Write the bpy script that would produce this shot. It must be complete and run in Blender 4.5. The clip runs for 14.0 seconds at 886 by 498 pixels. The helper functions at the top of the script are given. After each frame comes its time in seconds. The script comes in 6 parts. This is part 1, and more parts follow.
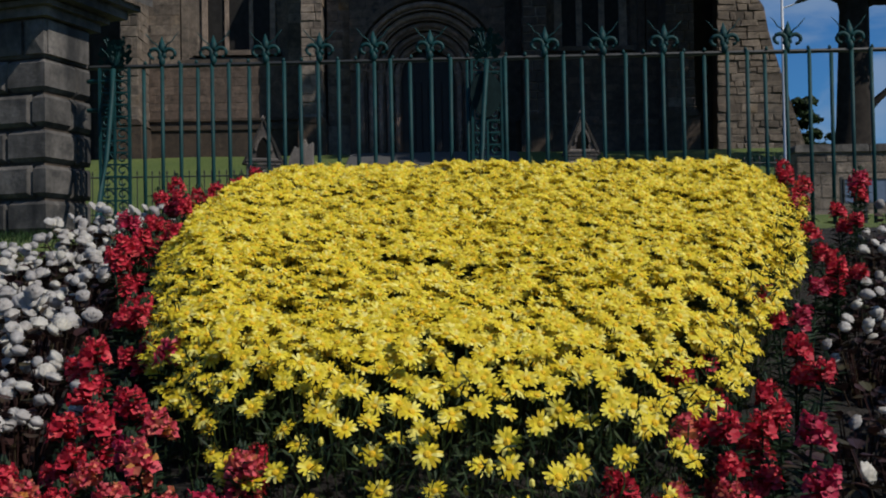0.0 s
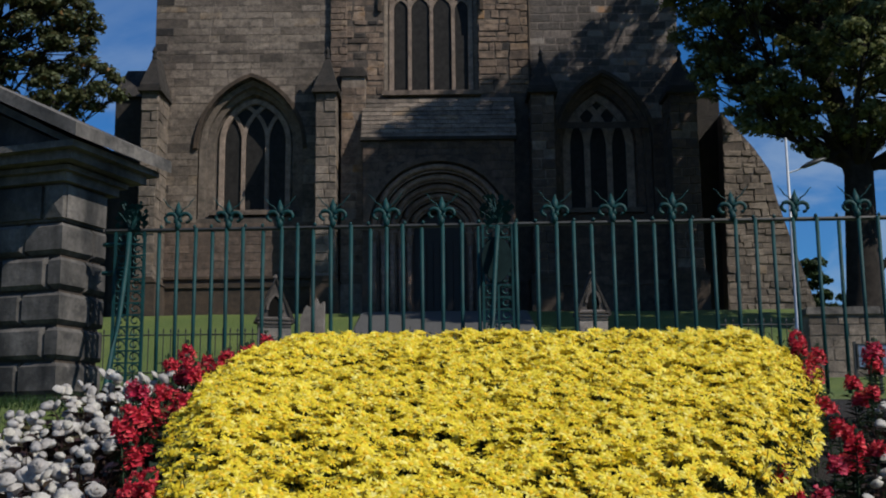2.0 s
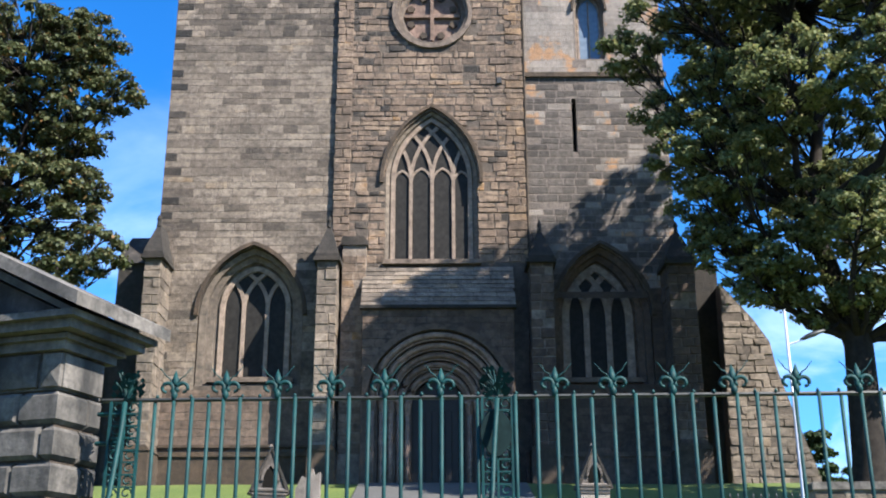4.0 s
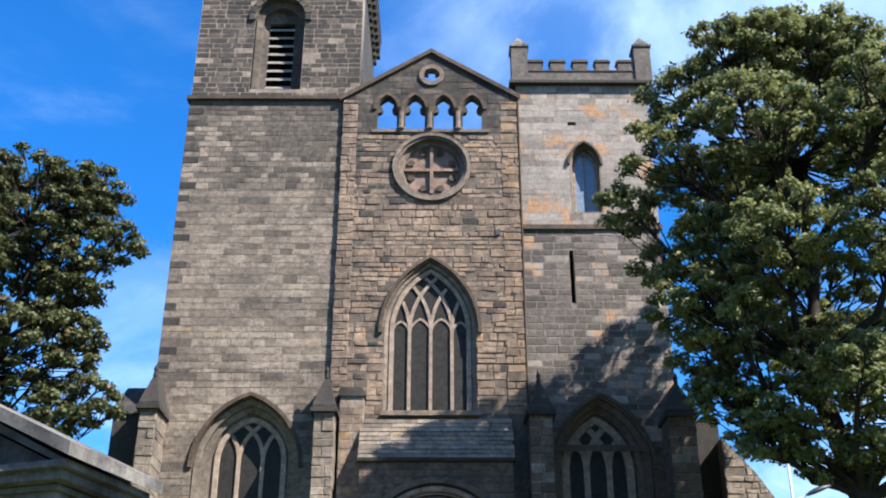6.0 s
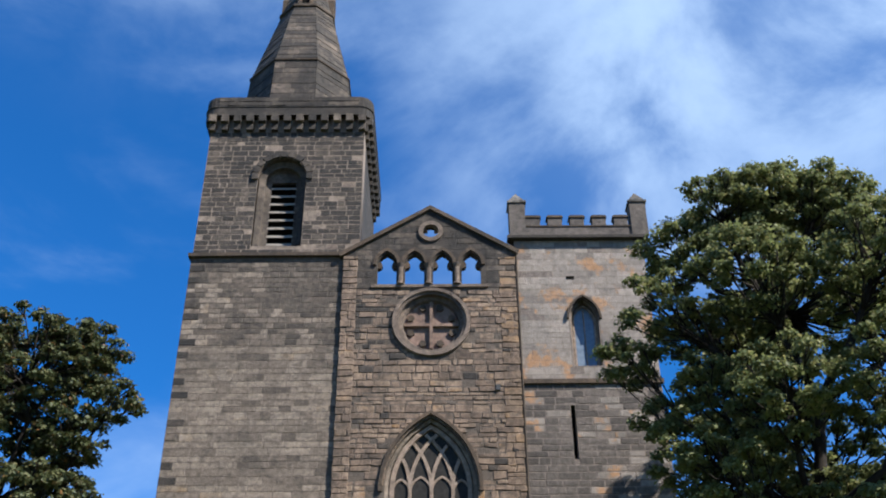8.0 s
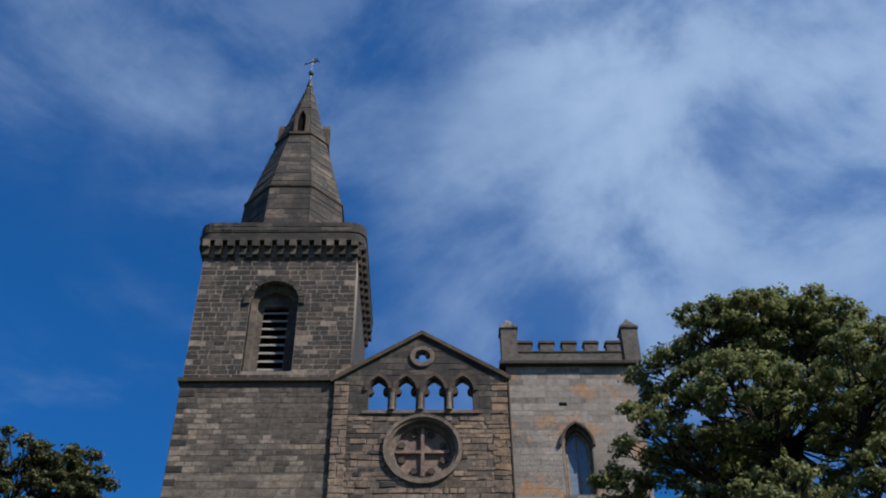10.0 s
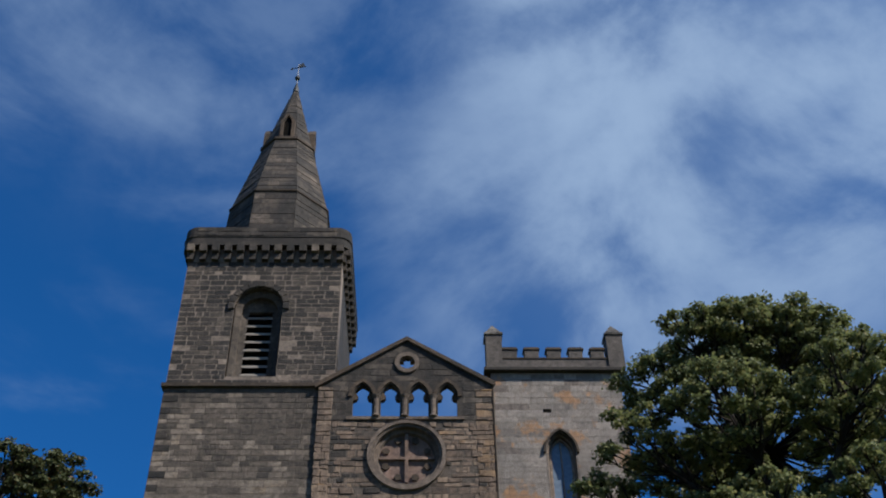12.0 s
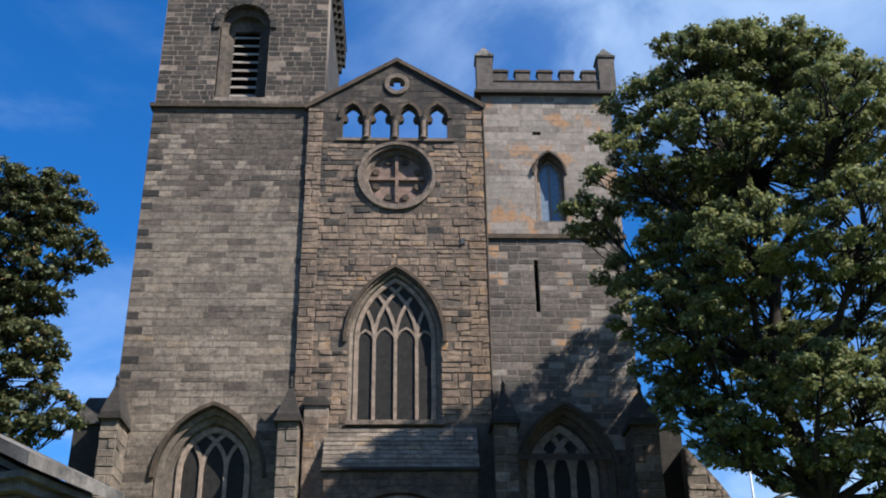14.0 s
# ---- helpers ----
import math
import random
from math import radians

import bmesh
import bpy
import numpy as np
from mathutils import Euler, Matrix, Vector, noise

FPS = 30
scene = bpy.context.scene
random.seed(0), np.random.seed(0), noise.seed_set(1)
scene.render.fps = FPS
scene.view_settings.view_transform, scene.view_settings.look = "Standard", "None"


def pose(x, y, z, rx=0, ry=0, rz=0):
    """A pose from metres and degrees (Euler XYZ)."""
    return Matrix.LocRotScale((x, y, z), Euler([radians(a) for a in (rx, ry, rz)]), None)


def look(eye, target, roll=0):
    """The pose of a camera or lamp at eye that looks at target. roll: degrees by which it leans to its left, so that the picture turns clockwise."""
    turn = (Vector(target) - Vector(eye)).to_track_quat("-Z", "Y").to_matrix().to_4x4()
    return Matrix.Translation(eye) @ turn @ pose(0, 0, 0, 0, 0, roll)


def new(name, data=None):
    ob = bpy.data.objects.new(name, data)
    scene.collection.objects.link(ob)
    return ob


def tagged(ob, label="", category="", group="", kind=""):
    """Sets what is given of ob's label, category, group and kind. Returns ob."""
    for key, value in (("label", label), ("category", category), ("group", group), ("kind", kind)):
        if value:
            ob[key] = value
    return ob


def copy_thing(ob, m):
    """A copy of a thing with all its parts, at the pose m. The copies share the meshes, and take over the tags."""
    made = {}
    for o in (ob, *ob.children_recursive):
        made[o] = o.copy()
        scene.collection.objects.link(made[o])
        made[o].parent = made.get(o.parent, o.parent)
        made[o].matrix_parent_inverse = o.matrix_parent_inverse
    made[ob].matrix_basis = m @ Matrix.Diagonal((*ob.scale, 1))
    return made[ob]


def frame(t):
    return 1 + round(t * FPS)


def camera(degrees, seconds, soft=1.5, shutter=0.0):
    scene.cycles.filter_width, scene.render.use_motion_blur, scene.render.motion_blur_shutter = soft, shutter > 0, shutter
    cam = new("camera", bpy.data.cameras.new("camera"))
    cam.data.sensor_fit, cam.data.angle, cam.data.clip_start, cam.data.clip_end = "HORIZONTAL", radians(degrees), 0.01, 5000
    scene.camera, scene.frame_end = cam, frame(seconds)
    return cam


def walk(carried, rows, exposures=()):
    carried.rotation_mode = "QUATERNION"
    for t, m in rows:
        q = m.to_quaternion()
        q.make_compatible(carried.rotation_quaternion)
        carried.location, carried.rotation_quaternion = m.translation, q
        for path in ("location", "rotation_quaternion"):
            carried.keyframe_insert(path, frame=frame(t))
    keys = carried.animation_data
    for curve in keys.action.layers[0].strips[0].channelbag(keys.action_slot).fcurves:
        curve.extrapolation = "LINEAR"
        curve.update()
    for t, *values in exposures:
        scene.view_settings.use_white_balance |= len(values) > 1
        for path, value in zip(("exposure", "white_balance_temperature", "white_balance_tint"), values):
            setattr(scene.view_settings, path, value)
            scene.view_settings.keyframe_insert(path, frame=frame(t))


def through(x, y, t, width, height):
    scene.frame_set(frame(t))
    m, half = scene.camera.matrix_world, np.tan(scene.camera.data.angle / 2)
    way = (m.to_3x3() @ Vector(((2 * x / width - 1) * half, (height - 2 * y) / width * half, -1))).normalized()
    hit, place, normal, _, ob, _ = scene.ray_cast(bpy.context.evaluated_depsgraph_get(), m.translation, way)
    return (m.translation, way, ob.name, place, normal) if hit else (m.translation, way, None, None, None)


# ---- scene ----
cam = camera(44.216, 14.0, soft=2.0)
# the camera stands on the pavement, tilts up to the spire and comes down again
ROWS = [
    (0, 1.467, 1.44, 0.99, -0.37),
    (0.5, 1.481, 2.28, 0.90, -0.09),
    (1, 1.491, 4.64, 0.84, -0.12),
    (1.5, 1.500, 6.85, 0.83, -0.00),
    (2, 1.517, 9.71, 0.59, 0.16),
    (2.5, 1.532, 12.37, 0.71, 0.29),
    (3, 1.540, 13.53, 0.59, 0.31),
    (3.2, 1.547, 14.54, 0.46, 0.29),
    (5.3, 1.540, 23.59, -0.01, -0.21),
    (5.5, 1.540, 24.30, 0.18, -0.04),
    (6, 1.540, 26.41, -0.02, -0.13),
    (6.5, 1.540, 29.09, 0.17, 0.06),
    (7, 1.540, 31.08, 0.30, 0.22),
    (7.5, 1.540, 32.52, 0.33, 0.25),
    (8, 1.540, 34.53, 0.39, 0.09),
    (8.5, 1.540, 36.74, 0.67, 0.38),
    (9, 1.540, 38.63, 0.96, 0.50),
    (9.2, 1.540, 39.72, 0.84, 0.41),
    (11.5, 1.540, 41.62, 0.30, -1.30),
    (12, 1.540, 41.40, 0.74, -1.17),
    (12.5, 1.540, 38.26, 0.66, -1.22),
    (13, 1.540, 33.85, 0.47, -1.42),
    (13.5, 1.540, 30.48, 0.73, -1.61),
    (14, 1.540, 26.87, 0.69, -1.83),
]
EXPOSURES = [
    (0.0, -0.34), (1.0, -0.32), (1.5, -0.28), (2.0, -0.08), (2.5, 0.42), (3.0, 1.12), (5.5, 1.85), (6.5, 1.5), (7.5, 1.27), (9.0, 0.76), (11.5, 0.3), (12.5, 0.35), (13.0, 0.45), (13.5, 0.58), (14.0, 1.08),
]
walk(cam, [(t, pose(0, 0, z, 90 + tilt, roll, turn)) for t, z, tilt, roll, turn in ROWS], EXPOSURES)

# ------------------------------------------------------------------ light
SUN_AZ, SUN_EL = 54.0, 44.0          # degrees to the right of the line behind the camera, and up
sx, sy, sz = (math.sin(radians(SUN_AZ)) * math.cos(radians(SUN_EL)), -math.cos(radians(SUN_AZ)) * math.cos(radians(SUN_EL)), math.sin(radians(SUN_EL)))
sun = new("sun", bpy.data.lights.new("sun", "SUN"))
sun.data.energy, sun.data.angle, sun.data.color = 5.0, radians(0.53), (1.0, 0.95, 0.87)
sun.matrix_world = look((sx * 200, sy * 200, sz * 200), (0, 0, 0))

world = bpy.data.worlds.new("sky")
scene.world = world
world.use_nodes = True
wn, wl = world.node_tree.nodes, world.node_tree.links
wn.clear()
sky = wn.new("ShaderNodeTexSky")
sky.sky_type, sky.sun_disc = "NISHITA", False
sky.sun_elevation, sky.sun_rotation = radians(SUN_EL), math.atan2(sx, sy)
sky.air_density, sky.dust_density, sky.ozone_density = 1.0, 0.2, 3.2
coord = wn.new("ShaderNodeTexCoord")


def wnoise(scale, detail, rough, stretch, shift, distort=0.0):
    m = wn.new("ShaderNodeMapping")
    m.inputs["Scale"].default_value, m.inputs["Location"].default_value = stretch, shift
    m.inputs["Rotation"].default_value = (0.2, 0.5, 0.3)
    n = wn.new("ShaderNodeTexNoise")
    n.inputs["Scale"].default_value, n.inputs["Detail"].default_value, n.inputs["Roughness"].default_value = scale, detail, rough
    n.inputs["Distortion"].default_value = distort
    wl.new(coord.outputs["Generated"], m.inputs["Vector"])
    wl.new(m.outputs["Vector"], n.inputs["Vector"])
    return n.outputs["Fac"]


def wmath(op, a, b):
    n = wn.new("ShaderNodeMath")
    n.operation = op
    for i, v in enumerate((a, b)):
        if isinstance(v, (int, float)):
            n.inputs[i].default_value = v
        else:
            wl.new(v, n.inputs[i])
    return n.outputs[0]


def wramp(v, lo, hi):
    n = wn.new("ShaderNodeMapRange")
    n.interpolation_type = "SMOOTHSTEP"
    n.inputs["From Min"].default_value, n.inputs["From Max"].default_value = lo, hi
    wl.new(v, n.inputs["Value"])
    return n.outputs["Result"]


split = wn.new("ShaderNodeSeparateXYZ")
wl.new(coord.outputs["Generated"], split.inputs[0])
# a broad bank of thin cloud over the right of the church, wisps elsewhere
height = wramp(split.outputs["Z"], 0.46, 0.66)
bank = wramp(wmath("ADD", split.outputs["X"], wmath("MULTIPLY", wnoise(2.2, 4, 0.55, (1, 1, 1), (3.1, 1.7, 0.4), 0.3), 0.4)), 0.1, 0.36)
body = wramp(wnoise(4.2, 8, 0.56, (1.0, 1.0, 1.2), (0.7, 2.2, 5.1), 0.25), 0.36, 0.62)
wisps = wramp(wnoise(4.2, 6, 0.55, (0.8, 0.8, 1.8), (4.4, 0.3, 1.9), 0.4), 0.46, 0.8)
cloud = wmath("MULTIPLY", wmath("MULTIPLY", bank, height), wmath("ADD", wmath("MULTIPLY", body, 0.75), 0.18))
low = wmath("MULTIPLY", wmath("SUBTRACT", 1.0, wramp(split.outputs["Z"], 0.14, 0.46)), wmath("ADD", wmath("MULTIPLY", wramp(wnoise(5.0, 7, 0.55, (1, 1, 2.2), (1.3, 0.8, 2.7), 0.3), 0.44, 0.62), 0.7), 0.16))
veil = wmath("MULTIPLY", wramp(split.outputs["Z"], 0.6, 0.8), wmath("ADD", wmath("MULTIPLY", wramp(wnoise(6.0, 7, 0.6, (1, 1, 1.3), (2.9, 6.1, 0.7), 0.3), 0.35, 0.7), 0.22), 0.04))
thick = wmath("ADD", wmath("ADD", wmath("ADD", cloud, veil), low), wmath("MULTIPLY", wisps, 0.34))
mask = wmath("SUBTRACT", 1.0, wmath("POWER", 0.2, wmath("MULTIPLY", wmath("POWER", thick, 1.3), 1.1)))
tint = wn.new("ShaderNodeMix")
tint.data_type, tint.blend_type = "RGBA", "MULTIPLY"
tint.inputs["Factor"].default_value = 1.0
wl.new(sky.outputs[0], tint.inputs["A"])
tint.inputs["B"].default_value = (0.2, 1.03, 1.86, 1)
mix = wn.new("ShaderNodeMix")
mix.data_type = "RGBA"
wl.new(mask, mix.inputs["Factor"])
wl.new(tint.outputs["Result"], mix.inputs["A"])
mix.inputs["B"].default_value = (5.7, 7.9, 11.3, 1)
back = wn.new("ShaderNodeBackground")
back.inputs["Strength"].default_value = 0.05
wl.new(mix.outputs["Result"], back.inputs["Color"])
wout = wn.new("ShaderNodeOutputWorld")
wl.new(back.outputs[0], wout.inputs[0])


# ------------------------------------------------------------------ materials
class Nodes:
    """A short way to wire one material."""

    def __init__(self, name, rough=0.85):
        self.mat = bpy.data.materials.new(name)
        self.mat.use_nodes = True
        self.t = self.mat.node_tree
        self.p = self.t.nodes["Principled BSDF"]
        self.p.inputs["Roughness"].default_value = rough
        self.geo = self.t.nodes.new("ShaderNodeNewGeometry")

    def put(self, v, socket):
        if isinstance(v, (int, float)):
            socket.default_value = v
        elif isinstance(v, tuple):
            socket.default_value = (*v, 1) if len(v) == 3 else v
        else:
            self.t.links.new(v, socket)

    def noise(self, scale, detail=4, rough=0.55, stretch=(1, 1, 1), local=False):
        m = self.t.nodes.new("ShaderNodeMapping")
        m.inputs["Scale"].default_value = stretch
        if local:
            c = self.t.nodes.new("ShaderNodeTexCoord")
            self.t.links.new(c.outputs["Object"], m.inputs["Vector"])
        else:
            self.t.links.new(self.geo.outputs["Position"], m.inputs["Vector"])
        n = self.t.nodes.new("ShaderNodeTexNoise")
        n.inputs["Scale"].default_value, n.inputs["Detail"].default_value, n.inputs["Roughness"].default_value = scale, detail, rough
        self.t.links.new(m.outputs["Vector"], n.inputs["Vector"])
        return n.outputs["Fac"]

    def math(self, op, a, b=0.0):
        n = self.t.nodes.new("ShaderNodeMath")
        n.operation = op
        self.put(a, n.inputs[0])
        self.put(b, n.inputs[1])
        return n.outputs[0]

    def rnd(self):
        o = self.t.nodes.new("ShaderNodeObjectInfo")
        return self.math("FRACT", self.math("ADD", self.geo.outputs["Random Per Island"], self.math("MULTIPLY", o.outputs["Random"], 7.31)))

    def ramp(self, v, stops):
        n = self.t.nodes.new("ShaderNodeValToRGB")
        e = n.color_ramp.elements
        while len(e) < len(stops):
            e.new(0.5)
        for el, (pos, c) in zip(e, stops):
            el.position = pos
            el.color = (*c, 1) if isinstance(c, tuple) else (c, c, c, 1)
        self.put(v, n.inputs[0])
        return n.outputs[0]

    def mix(self, fac, a, b, blend="MIX"):
        n = self.t.nodes.new("ShaderNodeMix")
        n.data_type, n.blend_type = "RGBA", blend
        self.put(fac, n.inputs["Factor"])
        self.put(a, n.inputs["A"])
        self.put(b, n.inputs["B"])
        return n.outputs["Result"]

    def bump(self, height, strength=0.4, distance=0.02):
        b = self.t.nodes.new("ShaderNodeBump")
        b.inputs["Strength"].default_value, b.inputs["Distance"].default_value = strength, distance
        self.put(height, b.inputs["Height"])
        self.t.links.new(b.outputs[0], self.p.inputs["Normal"])

    def done(self, color, **more):
        self.put(color, self.p.inputs["Base Color"])
        for k, v in more.items():
            self.put(v, self.p.inputs[k.replace("_", " ")])
        return self.mat


AGED = 0.76                          # all the stone is darkened by age and town smoke


def stone(name, stops, stain, stain_at=(0.5, 0.75), stain_scale=0.45, streak=(1, 1, 0.35), bump=0.6, extra=None, soot=0.75, patch=0.5, grain=1.0):
    n = Nodes(name, 0.92)
    stops = [(p, (q[0] * AGED, q[1] * AGED * 0.91, q[2] * AGED * 0.845)) for p, q in stops]
    stain = tuple(v * AGED for v in stain)
    # stones of one bed lie together, so neighbours are alike more often than not
    bed = n.ramp(n.noise(0.55, 4, 0.6, (0.8, 1, 1.2)), [(0.3, 0.0), (0.7, 1.0)])
    c = n.ramp(n.math("ADD", n.math("MULTIPLY", n.rnd(), 0.6), n.math("MULTIPLY", bed, 0.4)), stops)
    c = n.mix(n.math("MULTIPLY", n.ramp(n.noise(stain_scale, 7, 0.62, streak), [(stain_at[0], 0.0), (stain_at[1], 1.0)]), soot), c, stain)
    # smaller blotches of soot and lichen that run over the joints
    c = n.mix(n.math("MULTIPLY", n.ramp(n.noise(2.1, 8, 0.7, (1, 1, 1.6)), [(0.5, 0.0), (0.66, 1.0)]), patch), c, stain)
    c = n.mix(n.math("MULTIPLY", n.ramp(n.noise(1.3, 6, 0.65, (1.3, 1, 1)), [(0.56, 0.0), (0.72, 1.0)]), 0.35), c, tuple(min(0.6, v * 1.5 + 0.02) for v in stops[-1 if len(stops) < 3 else len(stops) // 2][1]))
    if extra:
        spot = n.ramp(n.noise(extra[1], 6, 0.65), [(extra[2], 0.0), (extra[2] + 0.06, 1.0)])
        c = n.mix(n.math("MULTIPLY", spot, 0.8), c, extra[0])
    c = n.mix(1.0, c, n.ramp(n.noise(4.5, 8, 0.72), [(0.28, 1 - 0.55 * grain), (0.72, 1 + 0.42 * grain)]), "MULTIPLY")
    c = n.mix(1.0, c, n.ramp(n.noise(24, 5, 0.7), [(0.25, 1 - 0.3 * grain), (0.75, 1 + 0.25 * grain)]), "MULTIPLY")
    n.bump(n.math("ADD", n.noise(7, 7, 0.75), n.math("MULTIPLY", n.noise(40, 4, 0.7), 0.6)), bump, 0.05)
    return n.done(c)


def plain(name, a, b, rough=0.6, scale=20.0, metal=0.0, bump=0.15, spec=0.5, local=False):
    n = Nodes(name, rough)
    f = n.noise(scale, 5, 0.6, local=local)
    c = n.mix(n.ramp(f, [(0.3, 0.0), (0.7, 1.0)]), a, b)
    n.bump(f, bump, 0.01)
    return n.done(c, Metallic=metal, Specular_IOR_Level=spec)


def petal(name, stops, rough=0.6, through=0.25):
    """Thin petals and leaves that let some light through; each one a little different."""
    n = Nodes(name, rough)
    c = n.ramp(n.rnd(), stops)
    c = n.mix(1.0, c, n.ramp(n.noise(35, 3, 0.6), [(0.3, 0.8), (0.7, 1.12)]), "MULTIPLY")
    n.done(c, Specular_IOR_Level=0.25)
    tr = n.t.nodes.new("ShaderNodeBsdfTranslucent")
    n.t.links.new(c, tr.inputs["Color"])
    ms = n.t.nodes.new("ShaderNodeMixShader")
    ms.inputs[0].default_value = through
    n.t.links.new(n.p.outputs[0], ms.inputs[1])
    n.t.links.new(tr.outputs[0], ms.inputs[2])
    n.t.links.new(ms.outputs[0], n.t.nodes["Material Output"].inputs[0])
    return n.mat


PALE = stone("pale_ashlar", [(0.12, (0.085, 0.072, 0.06)), (0.27, (0.17, 0.145, 0.122)), (0.5, (0.225, 0.194, 0.163)), (0.78, (0.29, 0.254, 0.216)), (0.93, (0.27, 0.205, 0.135))], (0.06, 0.05, 0.041), (0.46, 0.74), 0.4, (0.55, 1, 0.9), patch=0.72, soot=0.75)
SOOTY = stone("sooty_sandstone", [(0.15, (0.022, 0.019, 0.017)), (0.36, (0.052, 0.044, 0.038)), (0.65, (0.098, 0.083, 0.07)), (0.9, (0.2, 0.17, 0.142))], (0.017, 0.015, 0.014), (0.4, 0.6), 0.6, patch=0.9, soot=0.82)
WARM = stone("warm_rubble", [(0.1, (0.085, 0.064, 0.05)), (0.27, (0.18, 0.136, 0.105)), (0.55, (0.25, 0.19, 0.146)), (0.8, (0.31, 0.24, 0.18)), (0.93, (0.33, 0.195, 0.085))], (0.052, 0.04, 0.032), (0.48, 0.72), 0.6, patch=0.75)
ORANGE = stone("ochre_quoins", [(0.1, (0.09, 0.066, 0.05)), (0.35, (0.2, 0.148, 0.11)), (0.65, (0.27, 0.2, 0.142)), (0.9, (0.36, 0.225, 0.11))], (0.06, 0.045, 0.035), (0.5, 0.74), 0.6, patch=0.6)
GREY = stone("grey_squared_rubble", [(0.0, (0.05, 0.045, 0.043)), (0.35, (0.085, 0.077, 0.072)), (0.7, (0.13, 0.118, 0.11)), (1.0, (0.19, 0.17, 0.158))], (0.066, 0.055, 0.050), (0.5, 0.8))
HARL = stone("worn_limewash_stone", [(0.1, (0.175, 0.16, 0.148)), (0.4, (0.27, 0.25, 0.232)), (0.9, (0.36, 0.335, 0.31))], (0.13, 0.12, 0.112), (0.45, 0.7), 0.5, extra=((0.30, 0.155, 0.07), 0.7, 0.54), grain=0.5)
TRIM = stone("carved_stone", [(0.1, (0.14, 0.116, 0.098)), (0.9, (0.235, 0.192, 0.16))], (0.067, 0.046, 0.037), (0.48, 0.72), 0.8)
SOOTTRIM = stone("weathered_dark_stone", [(0.0, (0.052, 0.038, 0.027)), (1.0, (0.115, 0.082, 0.056))], (0.026, 0.020, 0.014), (0.4, 0.7), 0.9)
PIERSTONE = stone("grey_rusticated_stone", [(0.1, (0.07, 0.069, 0.068)), (0.5, (0.14, 0.138, 0.133)), (0.9, (0.23, 0.224, 0.213))], (0.018, 0.018, 0.018), (0.42, 0.62), 2.6, soot=0.9, patch=0.85, bump=0.2)
# soot on the buttress caps; painted shadow on the battlement's string course
BLACKENED = stone("soot_and_shade_black_stone", [(0.0, (0.018, 0.016, 0.014)), (0.7, (0.036, 0.031, 0.027)), (1.0, (0.075, 0.064, 0.054))], (0.010, 0.009, 0.008), (0.4, 0.7), 1.2)
# brown base that puts the lasting shade of the lower front into the colour
UMBER = stone("shade_browned_ashlar", [(0.1, (0.075, 0.053, 0.041)), (0.5, (0.12, 0.086, 0.067)), (0.9, (0.16, 0.118, 0.094))], (0.034, 0.024, 0.019), (0.45, 0.7), 0.6, patch=0.7)
DUSK = stone("smoke_stained_ashlar", [(0.1, (0.055, 0.047, 0.04)), (0.5, (0.11, 0.095, 0.081)), (0.9, (0.185, 0.16, 0.136))], (0.03, 0.026, 0.022), (0.44, 0.66), 0.6, patch=0.85)
# darker brown standing in for shade low on the left bay
BROWN = stone("low_shade_ashlar", [(0.1, (0.1, 0.075, 0.06)), (0.5, (0.15, 0.114, 0.092)), (0.9, (0.2, 0.155, 0.126))], (0.045, 0.033, 0.027), (0.45, 0.7), 0.6, patch=0.7)
# mortar of the same shaded zone, darkened to match
UMBERMORTAR = stone("shade_browned_mortar", [(0.0, (0.07, 0.05, 0.04)), (1.0, (0.095, 0.07, 0.055))], (0.035, 0.026, 0.02), (0.45, 0.75), 0.5)
PORTAL = stone("red_brown_carved_stone", [(0.1, (0.25, 0.175, 0.14)), (0.9, (0.36, 0.262, 0.212))], (0.09, 0.06, 0.047), (0.45, 0.7), 0.9)
ROSESTONE = stone("pinkish_worn_stone", [(0.0, (0.2, 0.138, 0.115)), (1.0, (0.28, 0.2, 0.168))], (0.09, 0.062, 0.05), (0.45, 0.7), 1.2)
TRACERY = stone("tracery_stone", [(0.0, (0.29, 0.235, 0.195)), (1.0, (0.36, 0.3, 0.253))], (0.118, 0.090, 0.072), (0.55, 0.8), 1.2)
MORTAR = stone("lime_mortar", [(0.0, (0.23, 0.195, 0.165)), (1.0, (0.29, 0.245, 0.207))], (0.09, 0.074, 0.06), (0.45, 0.75), 0.5)
MIDMORTAR = stone("dirty_mortar", [(0.0, (0.095, 0.08, 0.067)), (1.0, (0.14, 0.118, 0.1))], (0.05, 0.042, 0.035), (0.45, 0.75), 0.5)
DARKMORTAR = stone("dark_mortar", [(0.0, (0.059, 0.047, 0.036)), (1.0, (0.082, 0.063, 0.047))], (0.036, 0.027, 0.022), (0.45, 0.75), 0.5)
GREYMORTAR = stone("pale_pointing", [(0.0, (0.17, 0.15, 0.138)), (1.0, (0.22, 0.194, 0.178))], (0.141, 0.118, 0.104), (0.45, 0.75), 0.5)
SLATE = plain("slate_grey", (0.07, 0.072, 0.075), (0.12, 0.12, 0.12), 0.7, 3.0)
GLASS = plain("dark_leaded_glass", (0.013, 0.012, 0.011), (0.027, 0.025, 0.023), 0.6, 6.0, 0.0, 0.3, 0.12)
LOUVRE = plain("weathered_louvre", (0.17, 0.15, 0.13), (0.25, 0.22, 0.195), 0.9, 5.0, 0.0, 0.3, 0.2)
# near-black that paints the darkness of openings and hollows
VOID = plain("painted_hollow_dark", (0.006, 0.0055, 0.005), (0.011, 0.01, 0.009), 0.95, 3.0, 0.0, 0.1, 0.02)
